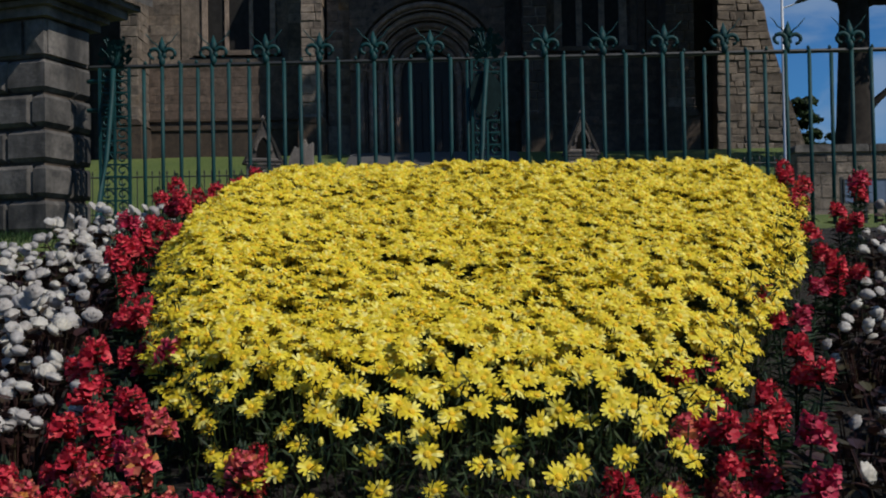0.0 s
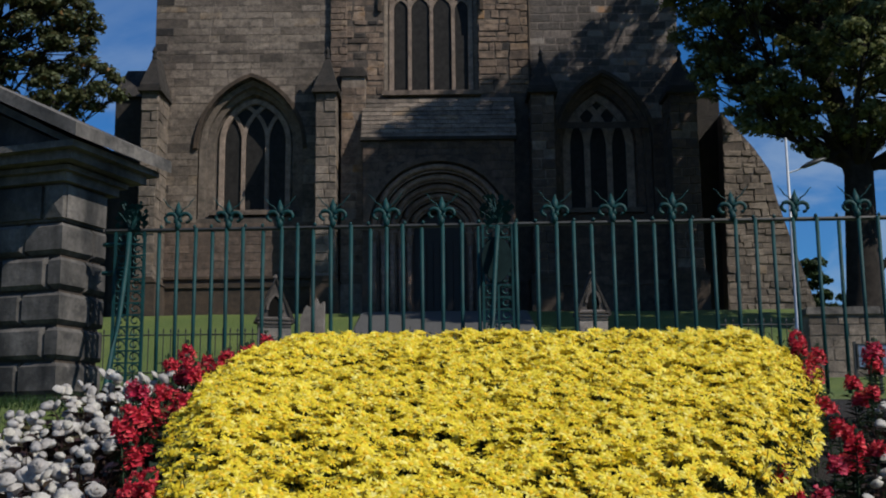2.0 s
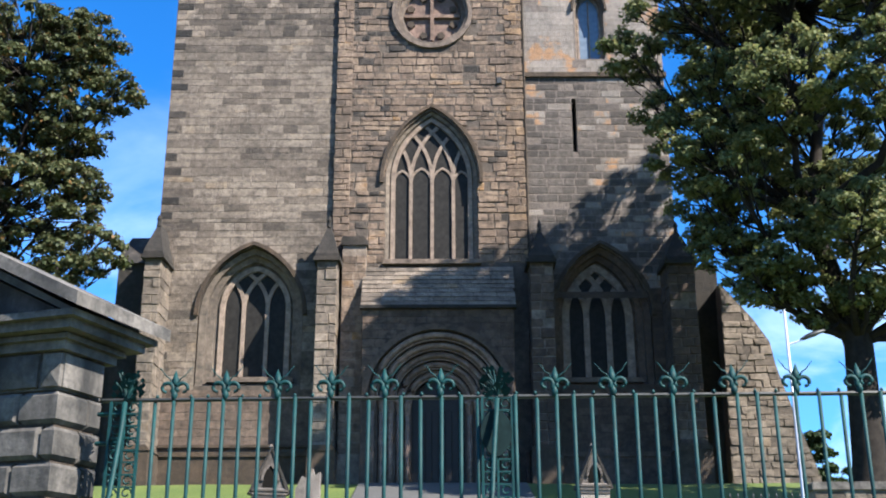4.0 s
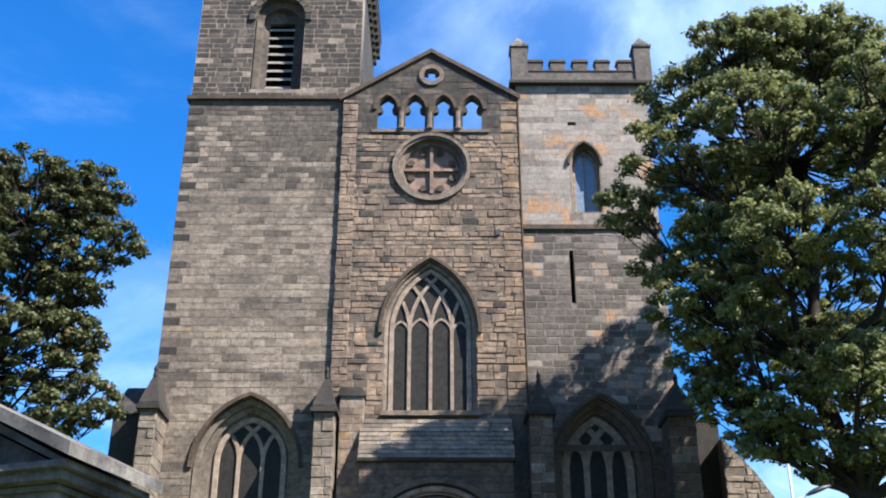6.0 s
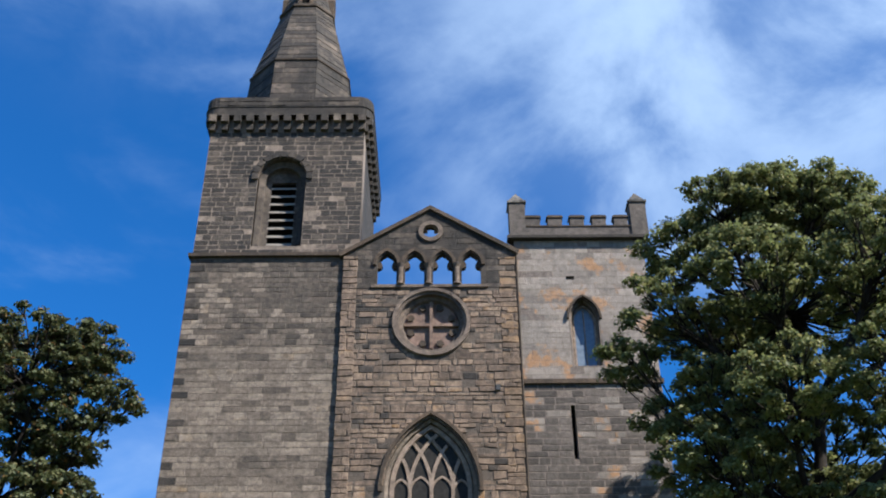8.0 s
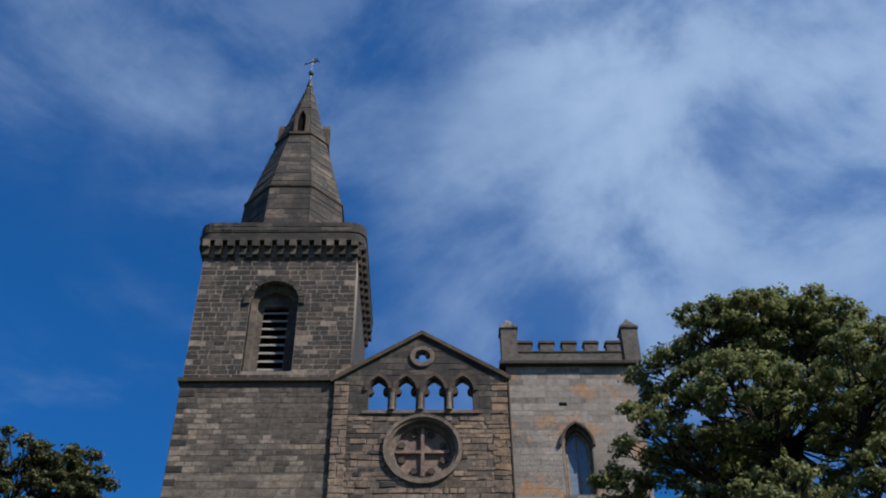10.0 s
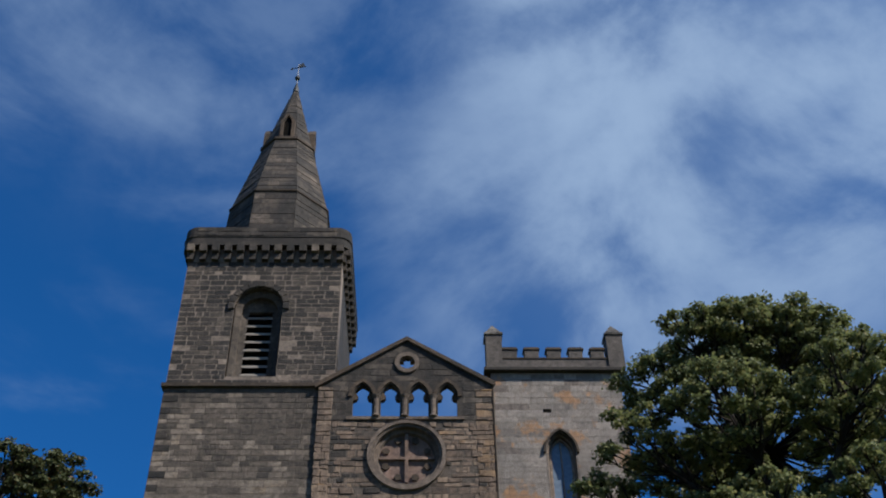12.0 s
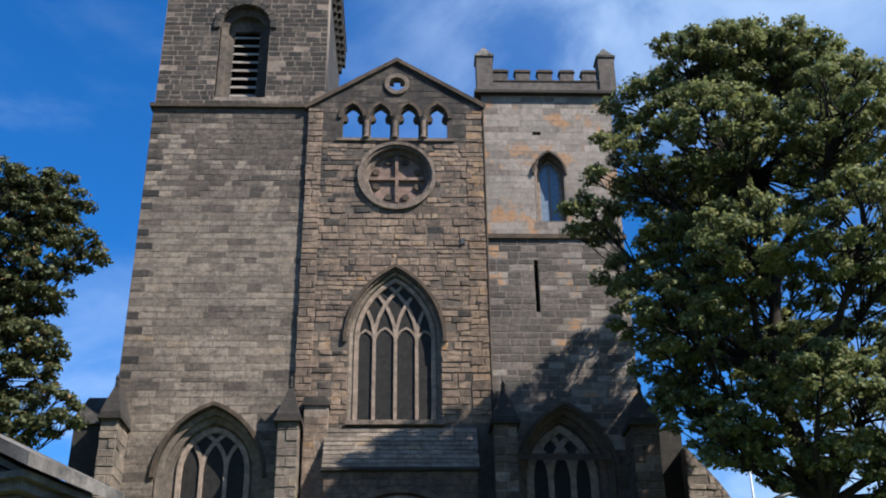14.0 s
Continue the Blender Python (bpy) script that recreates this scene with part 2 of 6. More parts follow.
# board colour lowered to paint the darkness of an open doorway
OAK = plain("open_doorway_dark", (0.009, 0.006, 0.005), (0.018, 0.012, 0.009), 0.7, 6.0, 0.0, 0.3)
IRON = plain("teal_painted_iron", (0.001, 0.021, 0.023), (0.003, 0.044, 0.045), 0.62, 9.0, 0.0, 0.2, 0.25)
BLACKIRON = plain("black_iron", (0.012, 0.013, 0.013), (0.025, 0.026, 0.025), 0.5, 9.0)
PLAQUE = plain("dull_dark_iron", (0.004, 0.011, 0.012), (0.008, 0.02, 0.021), 0.85, 14.0, 0.0, 0.4, 0.1)
LAMPMETAL = plain("galvanised_steel", (0.42, 0.44, 0.46), (0.52, 0.54, 0.56), 0.45, 4.0, 0.6, 0.05)
BARK = plain("sycamore_bark", (0.010, 0.008, 0.007), (0.028, 0.023, 0.019), 0.95, 5.0, 0.0, 0.6, 0.2)
LEAF = petal("sycamore_leaf", [(0.0, (0.09, 0.113, 0.046)), (0.5, (0.145, 0.167, 0.066)), (0.85, (0.212, 0.226, 0.09)), (1.0, (0.26, 0.232, 0.1))], 0.55, 0.48)
LEAFB = petal("lime_leaf", [(0.0, (0.045, 0.058, 0.024)), (0.6, (0.074, 0.086, 0.036)), (0.92, (0.105, 0.104, 0.045)), (1.0, (0.196, 0.098, 0.037))], 0.55, 0.32)
BUSHLEAF = petal("bush_leaf", [(0.0, (0.015, 0.03, 0.01)), (1.0, (0.05, 0.075, 0.022))], 0.6, 0.2)
DAISY = petal("yellow_ray_petals", [(0.0, (0.52, 0.37, 0.010)), (0.4, (0.69, 0.54, 0.024)), (0.75, (0.75, 0.63, 0.055)), (1.0, (0.8, 0.72, 0.2))], 0.55, 0.25)
DISC = plain("daisy_disc", (0.6, 0.33, 0.012), (0.75, 0.5, 0.03), 0.8, 300.0, 0.0, 0.5, 0.2)
STEM = petal("daisy_foliage", [(0.0, (0.010, 0.022, 0.007)), (0.6, (0.024, 0.043, 0.013)), (1.0, (0.05, 0.072, 0.02))], 0.6, 0.25)
SNAPLEAF = petal("snapdragon_leaf", [(0.0, (0.010, 0.024, 0.011)), (1.0, (0.030, 0.054, 0.024))], 0.55, 0.2)
SNAPRED = petal("scarlet_bloom", [(0.0, (0.42, 0.014, 0.032)), (0.6, (0.62, 0.032, 0.06)), (1.0, (0.68, 0.09, 0.09))], 0.55, 0.3)
SNAPCORAL = petal("coral_bloom", [(0.0, (0.52, 0.04, 0.07)), (0.55, (0.66, 0.1, 0.12)), (0.9, (0.70, 0.2, 0.11)), (1.0, (0.72, 0.33, 0.08))], 0.55, 0.3)
SNAPPINK = petal("crimson_bloom", [(0.0, (0.355, 0.010, 0.042)), (0.6, (0.508, 0.025, 0.076)), (1.0, (0.576, 0.085, 0.118))], 0.55, 0.3)
WHITE = petal("white_bloom", [(0.0, (0.42, 0.395, 0.38)), (0.6, (0.53, 0.51, 0.49)), (1.0, (0.6, 0.57, 0.5))], 0.5, 0.35)
BRONZE = petal("bronze_leaf", [(0.0, (0.018, 0.01, 0.01)), (0.6, (0.04, 0.018, 0.016)), (1.0, (0.05, 0.045, 0.022))], 0.35, 0.12)
GRASSBLADE = petal("grass_blade", [(0.0, (0.010, 0.028, 0.005)), (1.0, (0.025, 0.055, 0.011))], 0.6, 0.25)


def grass_material():
    n = Nodes("lawn", 0.95)
    c = n.mix(n.ramp(n.noise(0.35, 6, 0.6), [(0.35, 0.0), (0.7, 1.0)]), (0.055, 0.09, 0.012), (0.1, 0.13, 0.02))
    c = n.mix(1.0, c, n.ramp(n.noise(14, 5, 0.7), [(0.3, 0.6), (0.7, 1.25)]), "MULTIPLY")
    n.bump(n.noise(45, 4, 0.7), 0.8, 0.03)
    return n.done(c)


def soil_material():
    n = Nodes("garden_soil", 1.0)
    f = n.noise(30, 7, 0.7)
    n.bump(f, 0.9, 0.03)
    return n.done(n.mix(n.ramp(f, [(0.3, 0.0), (0.7, 1.0)]), (0.006, 0.005, 0.004), (0.018, 0.013, 0.01)))


def paving_material():
    n = Nodes("asphalt", 0.95)
    n.bump(n.noise(120, 3, 0.7), 0.5, 0.01)
    return n.done(n.mix(n.ramp(n.noise(6, 6, 0.6), [(0.3, 0.0), (0.7, 1.0)]), (0.04, 0.04, 0.04), (0.07, 0.068, 0.065)))


LAWN, SOIL, ASPHALT = grass_material(), soil_material(), paving_material()


# ------------------------------------------------------------------ mesh helpers
class Geo:
    """Collects vertices and faces for one mesh."""

    def __init__(self):
        self.v, self.f = [], []

    def add(self, verts, faces):
        k = len(self.v)
        self.v += [tuple(p) for p in verts]
        self.f += [tuple(i + k for i in f) for f in faces]
        return self

    def box(self, x0, x1, y0, y1, z0, z1):
        return self.add([(x, y, z) for z in (z0, z1) for x, y in ((x0, y0), (x1, y0), (x1, y1), (x0, y1))],
                        [(3, 2, 1, 0), (4, 5, 6, 7), (0, 1, 5, 4), (1, 2, 6, 5), (2, 3, 7, 6), (3, 0, 4, 7)])

    def block(self, x0, x1, z0, z1, yb, yf, c=0.012, worn=None):
        """A dressed stone whose chamfered face looks to -y; worn: random numbers by which its corners stray."""
        c = min(c, (x1 - x0) / 3, (z1 - z0) / 3)
        w = worn or [0.0] * 8
        r = [(x0 + w[0], z0 + w[1]), (x1 + w[2], z0 + w[3]), (x1 + w[4], z1 + w[5]), (x0 + w[6], z1 + w[7])]
        s = [(x + c * a, z + c * b) for (x, z), (a, b) in zip(r, ((1, 1), (-1, 1), (-1, -1), (1, -1)))]
        v = [(x, yb, z) for x, z in r] + [(x, yf + c, z) for x, z in r] + [(x, yf, z) for x, z in s]
        f = [(8, 9, 10, 11)]
        for i in range(4):
            j = (i + 1) % 4
            f += [(i, j, 4 + j, 4 + i), (4 + i, 4 + j, 8 + j, 8 + i)]
        return self.add(v, f)

    def tube(self, pts, radii, n=6, caps=True):
        """A round bar along a line of points."""
        pts = [Vector(p) for p in pts]
        if isinstance(radii, (int, float)):
            radii = [radii] * len(pts)
        radii = [float(q) for q in radii]
        v, f = [], []
        for i, p in enumerate(pts):
            d = (pts[min(i + 1, len(pts) - 1)] - pts[max(i - 1, 0)]).normalized()
            a = d.cross(Vector((0, 0, 1)) if abs(d.z) < 0.9 else Vector((1, 0, 0))).normalized()
            b = d.cross(a)
            v += [p + radii[i] * (a * math.cos(2 * math.pi * k / n) + b * math.sin(2 * math.pi * k / n)) for k in range(n)]
        for i in range(len(pts) - 1):
            f += [(i * n + k, i * n + (k + 1) % n, (i + 1) * n + (k + 1) % n, (i + 1) * n + k) for k in range(n)]
        if caps:
            f += [tuple(range(n))[::-1], tuple(range((len(pts) - 1) * n, len(pts) * n))]
        return self.add(v, f)

    def band(self, pts, w, y0, y1, closed=False):
        """A bar of width w along a line of (x, z) points, from depth y0 to y1."""
        P = [Vector((p[0], p[1])) for p in pts]
        m, v, f = len(P), [], []
        for i, p in enumerate(P):
            a = P[(i - 1) % m] if closed or i else p
            b = P[(i + 1) % m] if closed or i < m - 1 else p
            d = (b - a).normalized()
            q = Vector((-d.y, d.x)) * w / 2
            v += [(p.x + q.x, y0, p.y + q.y), (p.x - q.x, y0, p.y - q.y), (p.x - q.x, y1, p.y - q.y), (p.x + q.x, y1, p.y + q.y)]
        for i in range(m if closed else m - 1):
            j = (i + 1) % m
            f += [(4 * i + k, 4 * j + k, 4 * j + (k + 1) % 4, 4 * i + (k + 1) % 4) for k in range(4)]
        if not closed:
            f += [(3, 2, 1, 0), (4 * m - 4, 4 * m - 3, 4 * m - 2, 4 * m - 1)]
        return self.add(v, f)

    def loft(self, rings, closed=True):
        n = len(rings[0])
        v = [p for r in rings for p in r]
        f = [(i * n + k, i * n + (k + 1) % n, (i + 1) * n + (k + 1) % n, (i + 1) * n + k) for i in range(len(rings) - 1) for k in range(n if closed else n - 1)]
        return self.add(v, f)

    def prism(self, outline, y0, y1):
        """A convex (x, z) outline, pushed from y0 to y1."""
        n = len(outline)
        return self.add([(x, y0, z) for x, z in outline] + [(x, y1, z) for x, z in outline],
                        [tuple(range(n)), tuple(range(n, 2 * n))[::-1]] + [(i, n + i, n + (i + 1) % n, (i + 1) % n) for i in range(n)])

    def turned(self, m, other):
        return self.add([m @ Vector(p) for p in other.v], other.f)

    def mesh(self, name, material=None, smooth=False):
        me = bpy.data.meshes.new(name)
        me.from_pydata(self.v, [], self.f)
        bm = bmesh.new()
        bm.from_mesh(me)
        bmesh.ops.recalc_face_normals(bm, faces=bm.faces)
        bm.to_mesh(me)
        bm.free()
        if material:
            me.materials.append(material)
        if smooth:
            me.polygons.foreach_set("use_smooth", [True] * len(me.polygons))
        return me


def part(name, g, material, parent=None, label="", smooth=False, kind=""):
    """Links a mesh as one object, in place, under its thing or part."""
    ob = new(name, g if isinstance(g, bpy.types.Mesh) else g.mesh(name, material, smooth))
    if parent:
        ob.parent = parent
        if parent.type == "EMPTY" and parent.parent is None:
            ob.matrix_parent_inverse = Matrix.Translation(-parent.location)
    return tagged(ob, label=label, kind=kind)


def thing(name, at, label, category, group="", kind=""):
    ob = new(name)
    ob.location, ob.empty_display_size = at, 0.3
    return tagged(ob, label, category, group, kind)


def plate(name, outline, holes, y0, y1, material):
    """A wall in the x-z plane with real openings, from y0 (front) to y1."""
    cu = bpy.data.curves.new(name, "CURVE")
    cu.dimensions, cu.fill_mode, cu.extrude = "2D", "BOTH", (y1 - y0) / 2
    for loop in [outline] + holes:
        sp = cu.splines.new("POLY")
        sp.points.add(len(loop) - 1)
        sp.use_cyclic_u = True
        for p, (x, z) in zip(sp.points, loop):
            p.co = (x, z, 0, 1)
    tmp = bpy.data.objects.new(name, cu)
    me = bpy.data.meshes.new_from_object(tmp)
    bpy.data.objects.remove(tmp)
    me.transform(Matrix(((1, 0, 0, 0), (0, 0, -1, (y0 + y1) / 2), (0, 1, 0, 0), (0, 0, 0, 1))))
    me.materials.clear()
    me.materials.append(material)
    return me


def pointed(cx, a, zs, rise, z0=None, n=10):
    """Outline of a pointed opening; with z0 the jambs too."""
    r = (a * a + rise * rise) / (2 * a)
    top = math.acos(max(-1, (r - a) / r))
    right = [(cx - (r - a) + r * math.cos(top * i / n), zs + r * math.sin(top * i / n)) for i in range(n + 1)]
    left = [(2 * cx - x, z) for x, z in right[::-1]][1:]
    pts = right + left
    return pts if z0 is None else [(cx - a, z0), (cx + a, z0)] + pts


def rounded(cx, a, zs, z0=None, n=20):
    pts = [(cx + a * math.cos(math.pi * i / n), zs + a * math.sin(math.pi * i / n)) for i in range(n + 1)]
    return pts if z0 is None else [(cx - a, z0), (cx + a, z0)] + pts


def circle(cx, cz, r, n=32):
    return [(cx + r * math.cos(2 * math.pi * i / n), cz + r * math.sin(2 * math.pi * i / n)) for i in range(n)]


def span(loop, z):
    """The stretch of x that a closed outline covers at height z."""
    xs = []
    for (xa, za), (xb, zb) in zip(loop, loop[1:] + loop[:1]):
        if (za <= z < zb) or (zb <= z < za):
            xs.append(xa + (xb - xa) * (z - za) / (zb - za))
    return (min(xs), max(xs)) if len(xs) > 1 else None


def courses(outline, holes, rng, hs, ls, joint=0.02):
    """Stones laid in courses inside an outline, clear of the holes: (x0, x1, z0, z1)."""
    z, top, out = min(p[1] for p in outline), max(p[1] for p in outline), []
    while z < top - 0.05:
        h = min(rng.uniform(*hs), top - z)
        lines = [z + 0.02, z + h / 2, z + h - 0.02]
        s = [span(outline, q) for q in lines]
        s = [q for q in s if q]
        if s:
            x0, x1 = max(q[0] for q in s), min(q[1] for q in s)
            gaps = []
            for hole in holes:
                q = [r for r in (span(hole, k) for k in lines) if r]
                if q:
                    gaps.append((min(r[0] for r in q), max(r[1] for r in q)))
            x, gaps = x0, sorted(gaps)
            for a, b in gaps + [(x1, x1)]:
                a = min(a, x1)
                while x < a - 0.03:
                    l = rng.uniform(*ls)
                    if a - x - l < ls[0] * 0.6:
                        l = a - x
                    out.append((x + joint / 2, x + l - joint / 2, z + joint / 2, z + h - joint / 2))
                    x += l
                x = max(x, b)
        z += h
    return out


def masonry(stones, rng, y, material, parent, proud=(0.004, 0.02), chamfer=0.012, rough=0.008):
    """Stones too many to count, joined; each still has its own faces and depth."""
    g = Geo()
    for x0, x1, z0, z1 in stones:
        if x1 - x0 > 0.03 and z1 - z0 > 0.03:
            out = rng.uniform(*proud) if rng.random() > 0.06 else -0.008
            g.block(x0, x1, z0, z1, y + 0.03, y - out, chamfer, [rng.gauss(0, rough) for _ in range(8)])
    return part("masonry", g, material, parent, kind="stuff")


UNIT = Geo().block(0, 1, 0, 1, 0, -1, 0.05)


def single_stones(stones, rng, y, mesh, parent, proud=(0.036, 0.05)):
    for x0, x1, z0, z1 in stones:
        if x1 - x0 > 0.03 and z1 - z0 > 0.03:
            ob = new("stone_block", mesh)
            ob.parent = parent
            ob.location, ob.scale = (x0, y + 0.03, z0), (x1 - x0, rng.uniform(*proud), z1 - z0)


def arcs(g, cx, a, zs, rise, stems, w, y0, y1, inner=0.0):
    """Intersecting tracery: every mullion splits into two arcs of the arch's own curve."""
    r = (a * a + rise * rise) / (2 * a)
    for i_s, s in enumerate(stems):
        for side in (-1, 1):
            e = 0.003 * (2 * i_s + (side > 0))
            c = s - side * r
            line = []
            for i in range(19):
                t = math.radians(75) * i / 18
                x, z = c + side * r * math.cos(t), zs + r * math.sin(t)
                lim = r - a
                inside = (x - (cx - lim)) ** 2 + (z - zs) ** 2 <= (r + 0.02) ** 2 and (x - (cx + lim)) ** 2 + (z - zs) ** 2 <= (r + 0.02) ** 2
                if not inside:
                    break
                line.append((x, z))
            if len(line) > 1:
                g.band(line, w, y0 + e, y1 - e)


# ------------------------------------------------------------------ ground
PROFILE = ((-4000, -0.01), (1.05, 0.0), (1.5, 0.5), (2.1, 0.78), (5.2, 1.66), (6.0, 1.72), (8.6, 1.74), (15, 2.0), (25, 2.8), (38.0, 5.75), (60, 6.1), (90, 5.5), (4000, -20))


def ground_z(x, y):
    for (ya, za), (yb, zb) in zip(PROFILE, PROFILE[1:]):
        if y <= yb:
            return za + (zb - za) * (y - ya) / (yb - ya)
    return PROFILE[-1][1]


def bed_lerp(table, y):
    ys = [t[0] for t in table]
    return float(np.interp(y, ys, [t[1] for t in table]))


YELLOW_L = ((1.95, 0.1), (2.15, -0.2), (2.35, -0.43), (2.6, -0.58), (2.93, -0.75), (3.8, -0.93), (4.5, -0.96), (4.95, -0.7))
YELLOW_R = ((1.95, 0.2), (2.2, 0.47), (2.46, 0.6), (3.04, 0.88), (3.65, 1.2), (4.5, 1.5), (4.98, 1.4))
RED_L = ((1.6, -0.85), (1.94, -0.9), (2.28, -0.92), (2.53, -0.94), (2.9, -1.0), (3.73, -1.16), (4.3, -1.24), (5.1, -1.22))
RED_R = ((1.6, 0.52), (1.89, 0.58), (2.16, 0.72), (2.33, 0.78), (2.84, 1.0), (3.64, 1.34), (4.55, 1.8), (5.1, 1.95))
WHITE_L = ((1.6, -1.2), (2.6, -1.55), (3.2, -1.6), (3.74, -1.64), (4.3, -1.62), (5.1, -1.58))
WHITE_R = ((1.6, 1.2), (2.3, 1.5), (2.9, 1.75), (3.7, 2.1), (4.6, 2.4), (5.1, 2.4))


def in_bed(x, y):
    return 1.45 < y < 5.35 and bed_lerp(WHITE_L, y) - 0.08 < x < bed_lerp(WHITE_R, y) + 0.08


def build_ground():
    xs = [-4000, -400, -120, -60, -30, -18, -12, -8, -6, -4.5, -3.5] + [round(-2.6 + 0.13 * i, 3) for i in range(43)] + [3.5, 4.5, 6, 8, 12, 18, 30, 60, 120, 400, 4000]
    ys = [-4000, -300, -60, -15, -5, 0, 1.05] + [round(1.2 + 0.13 * i, 3) for i in range(35)] + [6, 6.6, 7.2, 8, 8.6] + [9.5 + 1.5 * i for i in range(20)] + [39.5, 44, 50, 60, 75, 90, 200, 800, 4000]
    v = []
    for y in ys:
        for x in xs:
            z = ground_z(x, y)
            if 9 < y < 60 and abs(x) < 60:
                z += 0.07 * noise.noise((x * 0.3, y * 0.3, 0))
            elif in_bed(x, y):
                z += 0.04 * noise.noise((x * 6, y * 6, 3))
            v.append((x, y, z))
    n = len(xs)
    g = Geo().add(v, [(j * n + i, j * n + i + 1, (j + 1) * n + i + 1, (j + 1) * n + i) for j in range(len(ys) - 1) for i in range(n - 1)])
    me = bpy.data.meshes.new("ground")
    me.from_pydata(g.v, [], g.f)
    for m in (LAWN, SOIL, ASPHALT):
        me.materials.append(m)
    for p in me.polygons:
        c = p.center
        p.material_index = 2 if c.y < 1.1 else 1 if in_bed(c.x, c.y) else 0
    me.polygons.foreach_set("use_smooth", [True] * len(me.polygons))
    tagged(new("ground", me), "mown green churchyard lawn rising towards the church, dark soil in the bed", "ground", kind="structure")


build_ground()


def church_path():
    """A worn paved approach from the fence to the west door, laid on the slope."""
    rows = [9.4 + 1.0 * i for i in range(30)]
    g = Geo()
    for y0, y1 in zip(rows, rows[1:]):
        half = 2.3 + 0.02 * (y0 - 9)
        z0, z1 = ground_z(0, y0) + 0.1, ground_z(0, y1) + 0.1
        g.add([(-half, y0, z0), (half, y0, z0), (half, y1, z1), (-half, y1, z1), (-half, y0, z0 - 0.3), (half, y0, z0 - 0.3), (half, y1, z1 - 0.3), (-half, y1, z1 - 0.3)],
              [(0, 1, 2, 3), (0, 3, 7, 4), (1, 5, 6, 2), (0, 4, 5, 1), (3, 2, 6, 7)])
    tagged(part("path", g, ASPHALT), "worn dark paved path up to the church door", "path", kind="structure")


church_path()

# ------------------------------------------------------------------ the church
BASE = 5.4
church = thing("church", (0, 40, BASE), "old sandstone church front with belfry tower, spire, gable and crenellated tower", "church")
rng = random.Random(11)


def make_window(at_label, cx, a, zs, rise, z0, stems, y, bar, mat, cusps=False):
    """A traceried window: frame, mullions, tracery and one dark pane a light."""
    top = zs + rise
    w = part("window", Geo().band([(cx - a, z0)] + [(cx - a, zs)] + pointed(cx, a, zs, rise)[::-1] + [(cx + a, z0)], bar * 1.3, y - 0.1, y + 0.14), mat, church, at_label)
    for s in stems:
        part("mullion", Geo().band([(s, z0), (s, zs)], bar, y - 0.06, y + 0.12), mat, w)
    g = Geo()
    arcs(g, cx, a, zs, rise, stems, bar, y - 0.055, y + 0.115)
    edges = [cx - a] + list(stems) + [cx + a]
    for i_l, (l, r) in enumerate(zip(edges, edges[1:])):
        half = (r - l) / 2
        e = 0.004 * (i_l % 2)
        if not cusps:
            continue
        g.band(pointed((l + r) / 2, half, zs - 0.1, half * 1.5, n=6), bar * 0.7, y - 0.03 + e, y + 0.09 - e)
    part("tracery", g, mat, w)
    for l, r in zip(edges, edges[1:]):
        part("pane", Geo().box(l, r, y + 0.02, y + 0.04, z0, zs), GLASS, w, "dark leaded pane")
    part("head_pane", Geo().prism(pointed(cx, a, zs, rise), y + 0.02, y + 0.04), GLASS, w, "dark leaded pane")
    part("sill", Geo().prism([(cx - a - 0.35, z0 - 0.18), (cx + a + 0.35, z0 - 0.18), (cx + a + 0.3, z0), (cx - a - 0.3, z0)], y - 0.62, y + 0.1), TRIM, w, "worn stone sill")
    return w


def splay(name, outer, inner, y0, y1, steps, material, parent):
    """Stepped reveal between a wide outer and a narrow inner opening."""
    rings = []
    for i in range(steps + 1):
        t = i / steps
        ring = [(a[0] + (b[0] - a[0]) * t, a[1] + (b[1] - a[1]) * t) for a, b in zip(outer, inner)]
        rings.append([(x, y0 + (y1 - y0) * t, z) for x, z in ring])
        if i < steps:
            rings.append([(x, y0 + (y1 - y0) * (t + 0.75 / steps), z) for x, z in ring])
    part(name, Geo().loft(rings), material, parent)


def hood(cx, a, zs, rise, y, w, material, parent, drop=0.0):
    line = pointed(cx, a, zs, rise, n=14)
    if drop:
        line = [(cx + a, zs - drop)] + line + [(cx - a, zs - drop)]
    part("hood_mould", Geo().band(line, w, y - 0.14, y + 0.05), material, parent)


# belfry tower: lower stage, with the great window of the left bay
LW = dict(cx=-7.22, a=1.27, zs=12.75, rise=1.6, z0=9.95)
lw_outer = pointed(-7.28, 1.98, 12.3, 2.75, 9.6)
lw_inner = pointed(LW["cx"], LW["a"], LW["zs"], LW["rise"], LW["z0"])
low = [(-11.02, BASE), (-3.7, BASE), (-3.7, 28.7), (-11.02, 28.7)]
tower = part("tower_wall", plate("tower_wall", low, [lw_outer], 40, 41.0, MIDMORTAR), None, church, "pale coursed sandstone tower wall, sooty near the top")
near = [s for s in courses([(-11.02, 7.4), (-4.3, 7.4), (-4.3, 16.2), (-11.02, 16.2)], [lw_outer], rng, (0.24, 0.38), (0.35, 1.0), 0.02)]
pale_unit, brown_unit = UNIT.mesh("stone_block", PALE), UNIT.mesh("stone_block", BROWN)
body = courses([(-11.02, 16.2), (-4.15, 16.2), (-4.15, 24.2), (-11.02, 24.2)], [], rng, (0.24, 0.38), (0.4, 1.25), 0.015)
masonry(body, rng, 40, PALE, tower, (0.004, 0.014), 0.006, 0.006)
mixed = courses([(-11.02, 24.2), (-4.15, 24.2), (-4.15, 28.55), (-11.02, 28.55)], [], rng, (0.22, 0.32), (0.3, 0.75), 0.032)
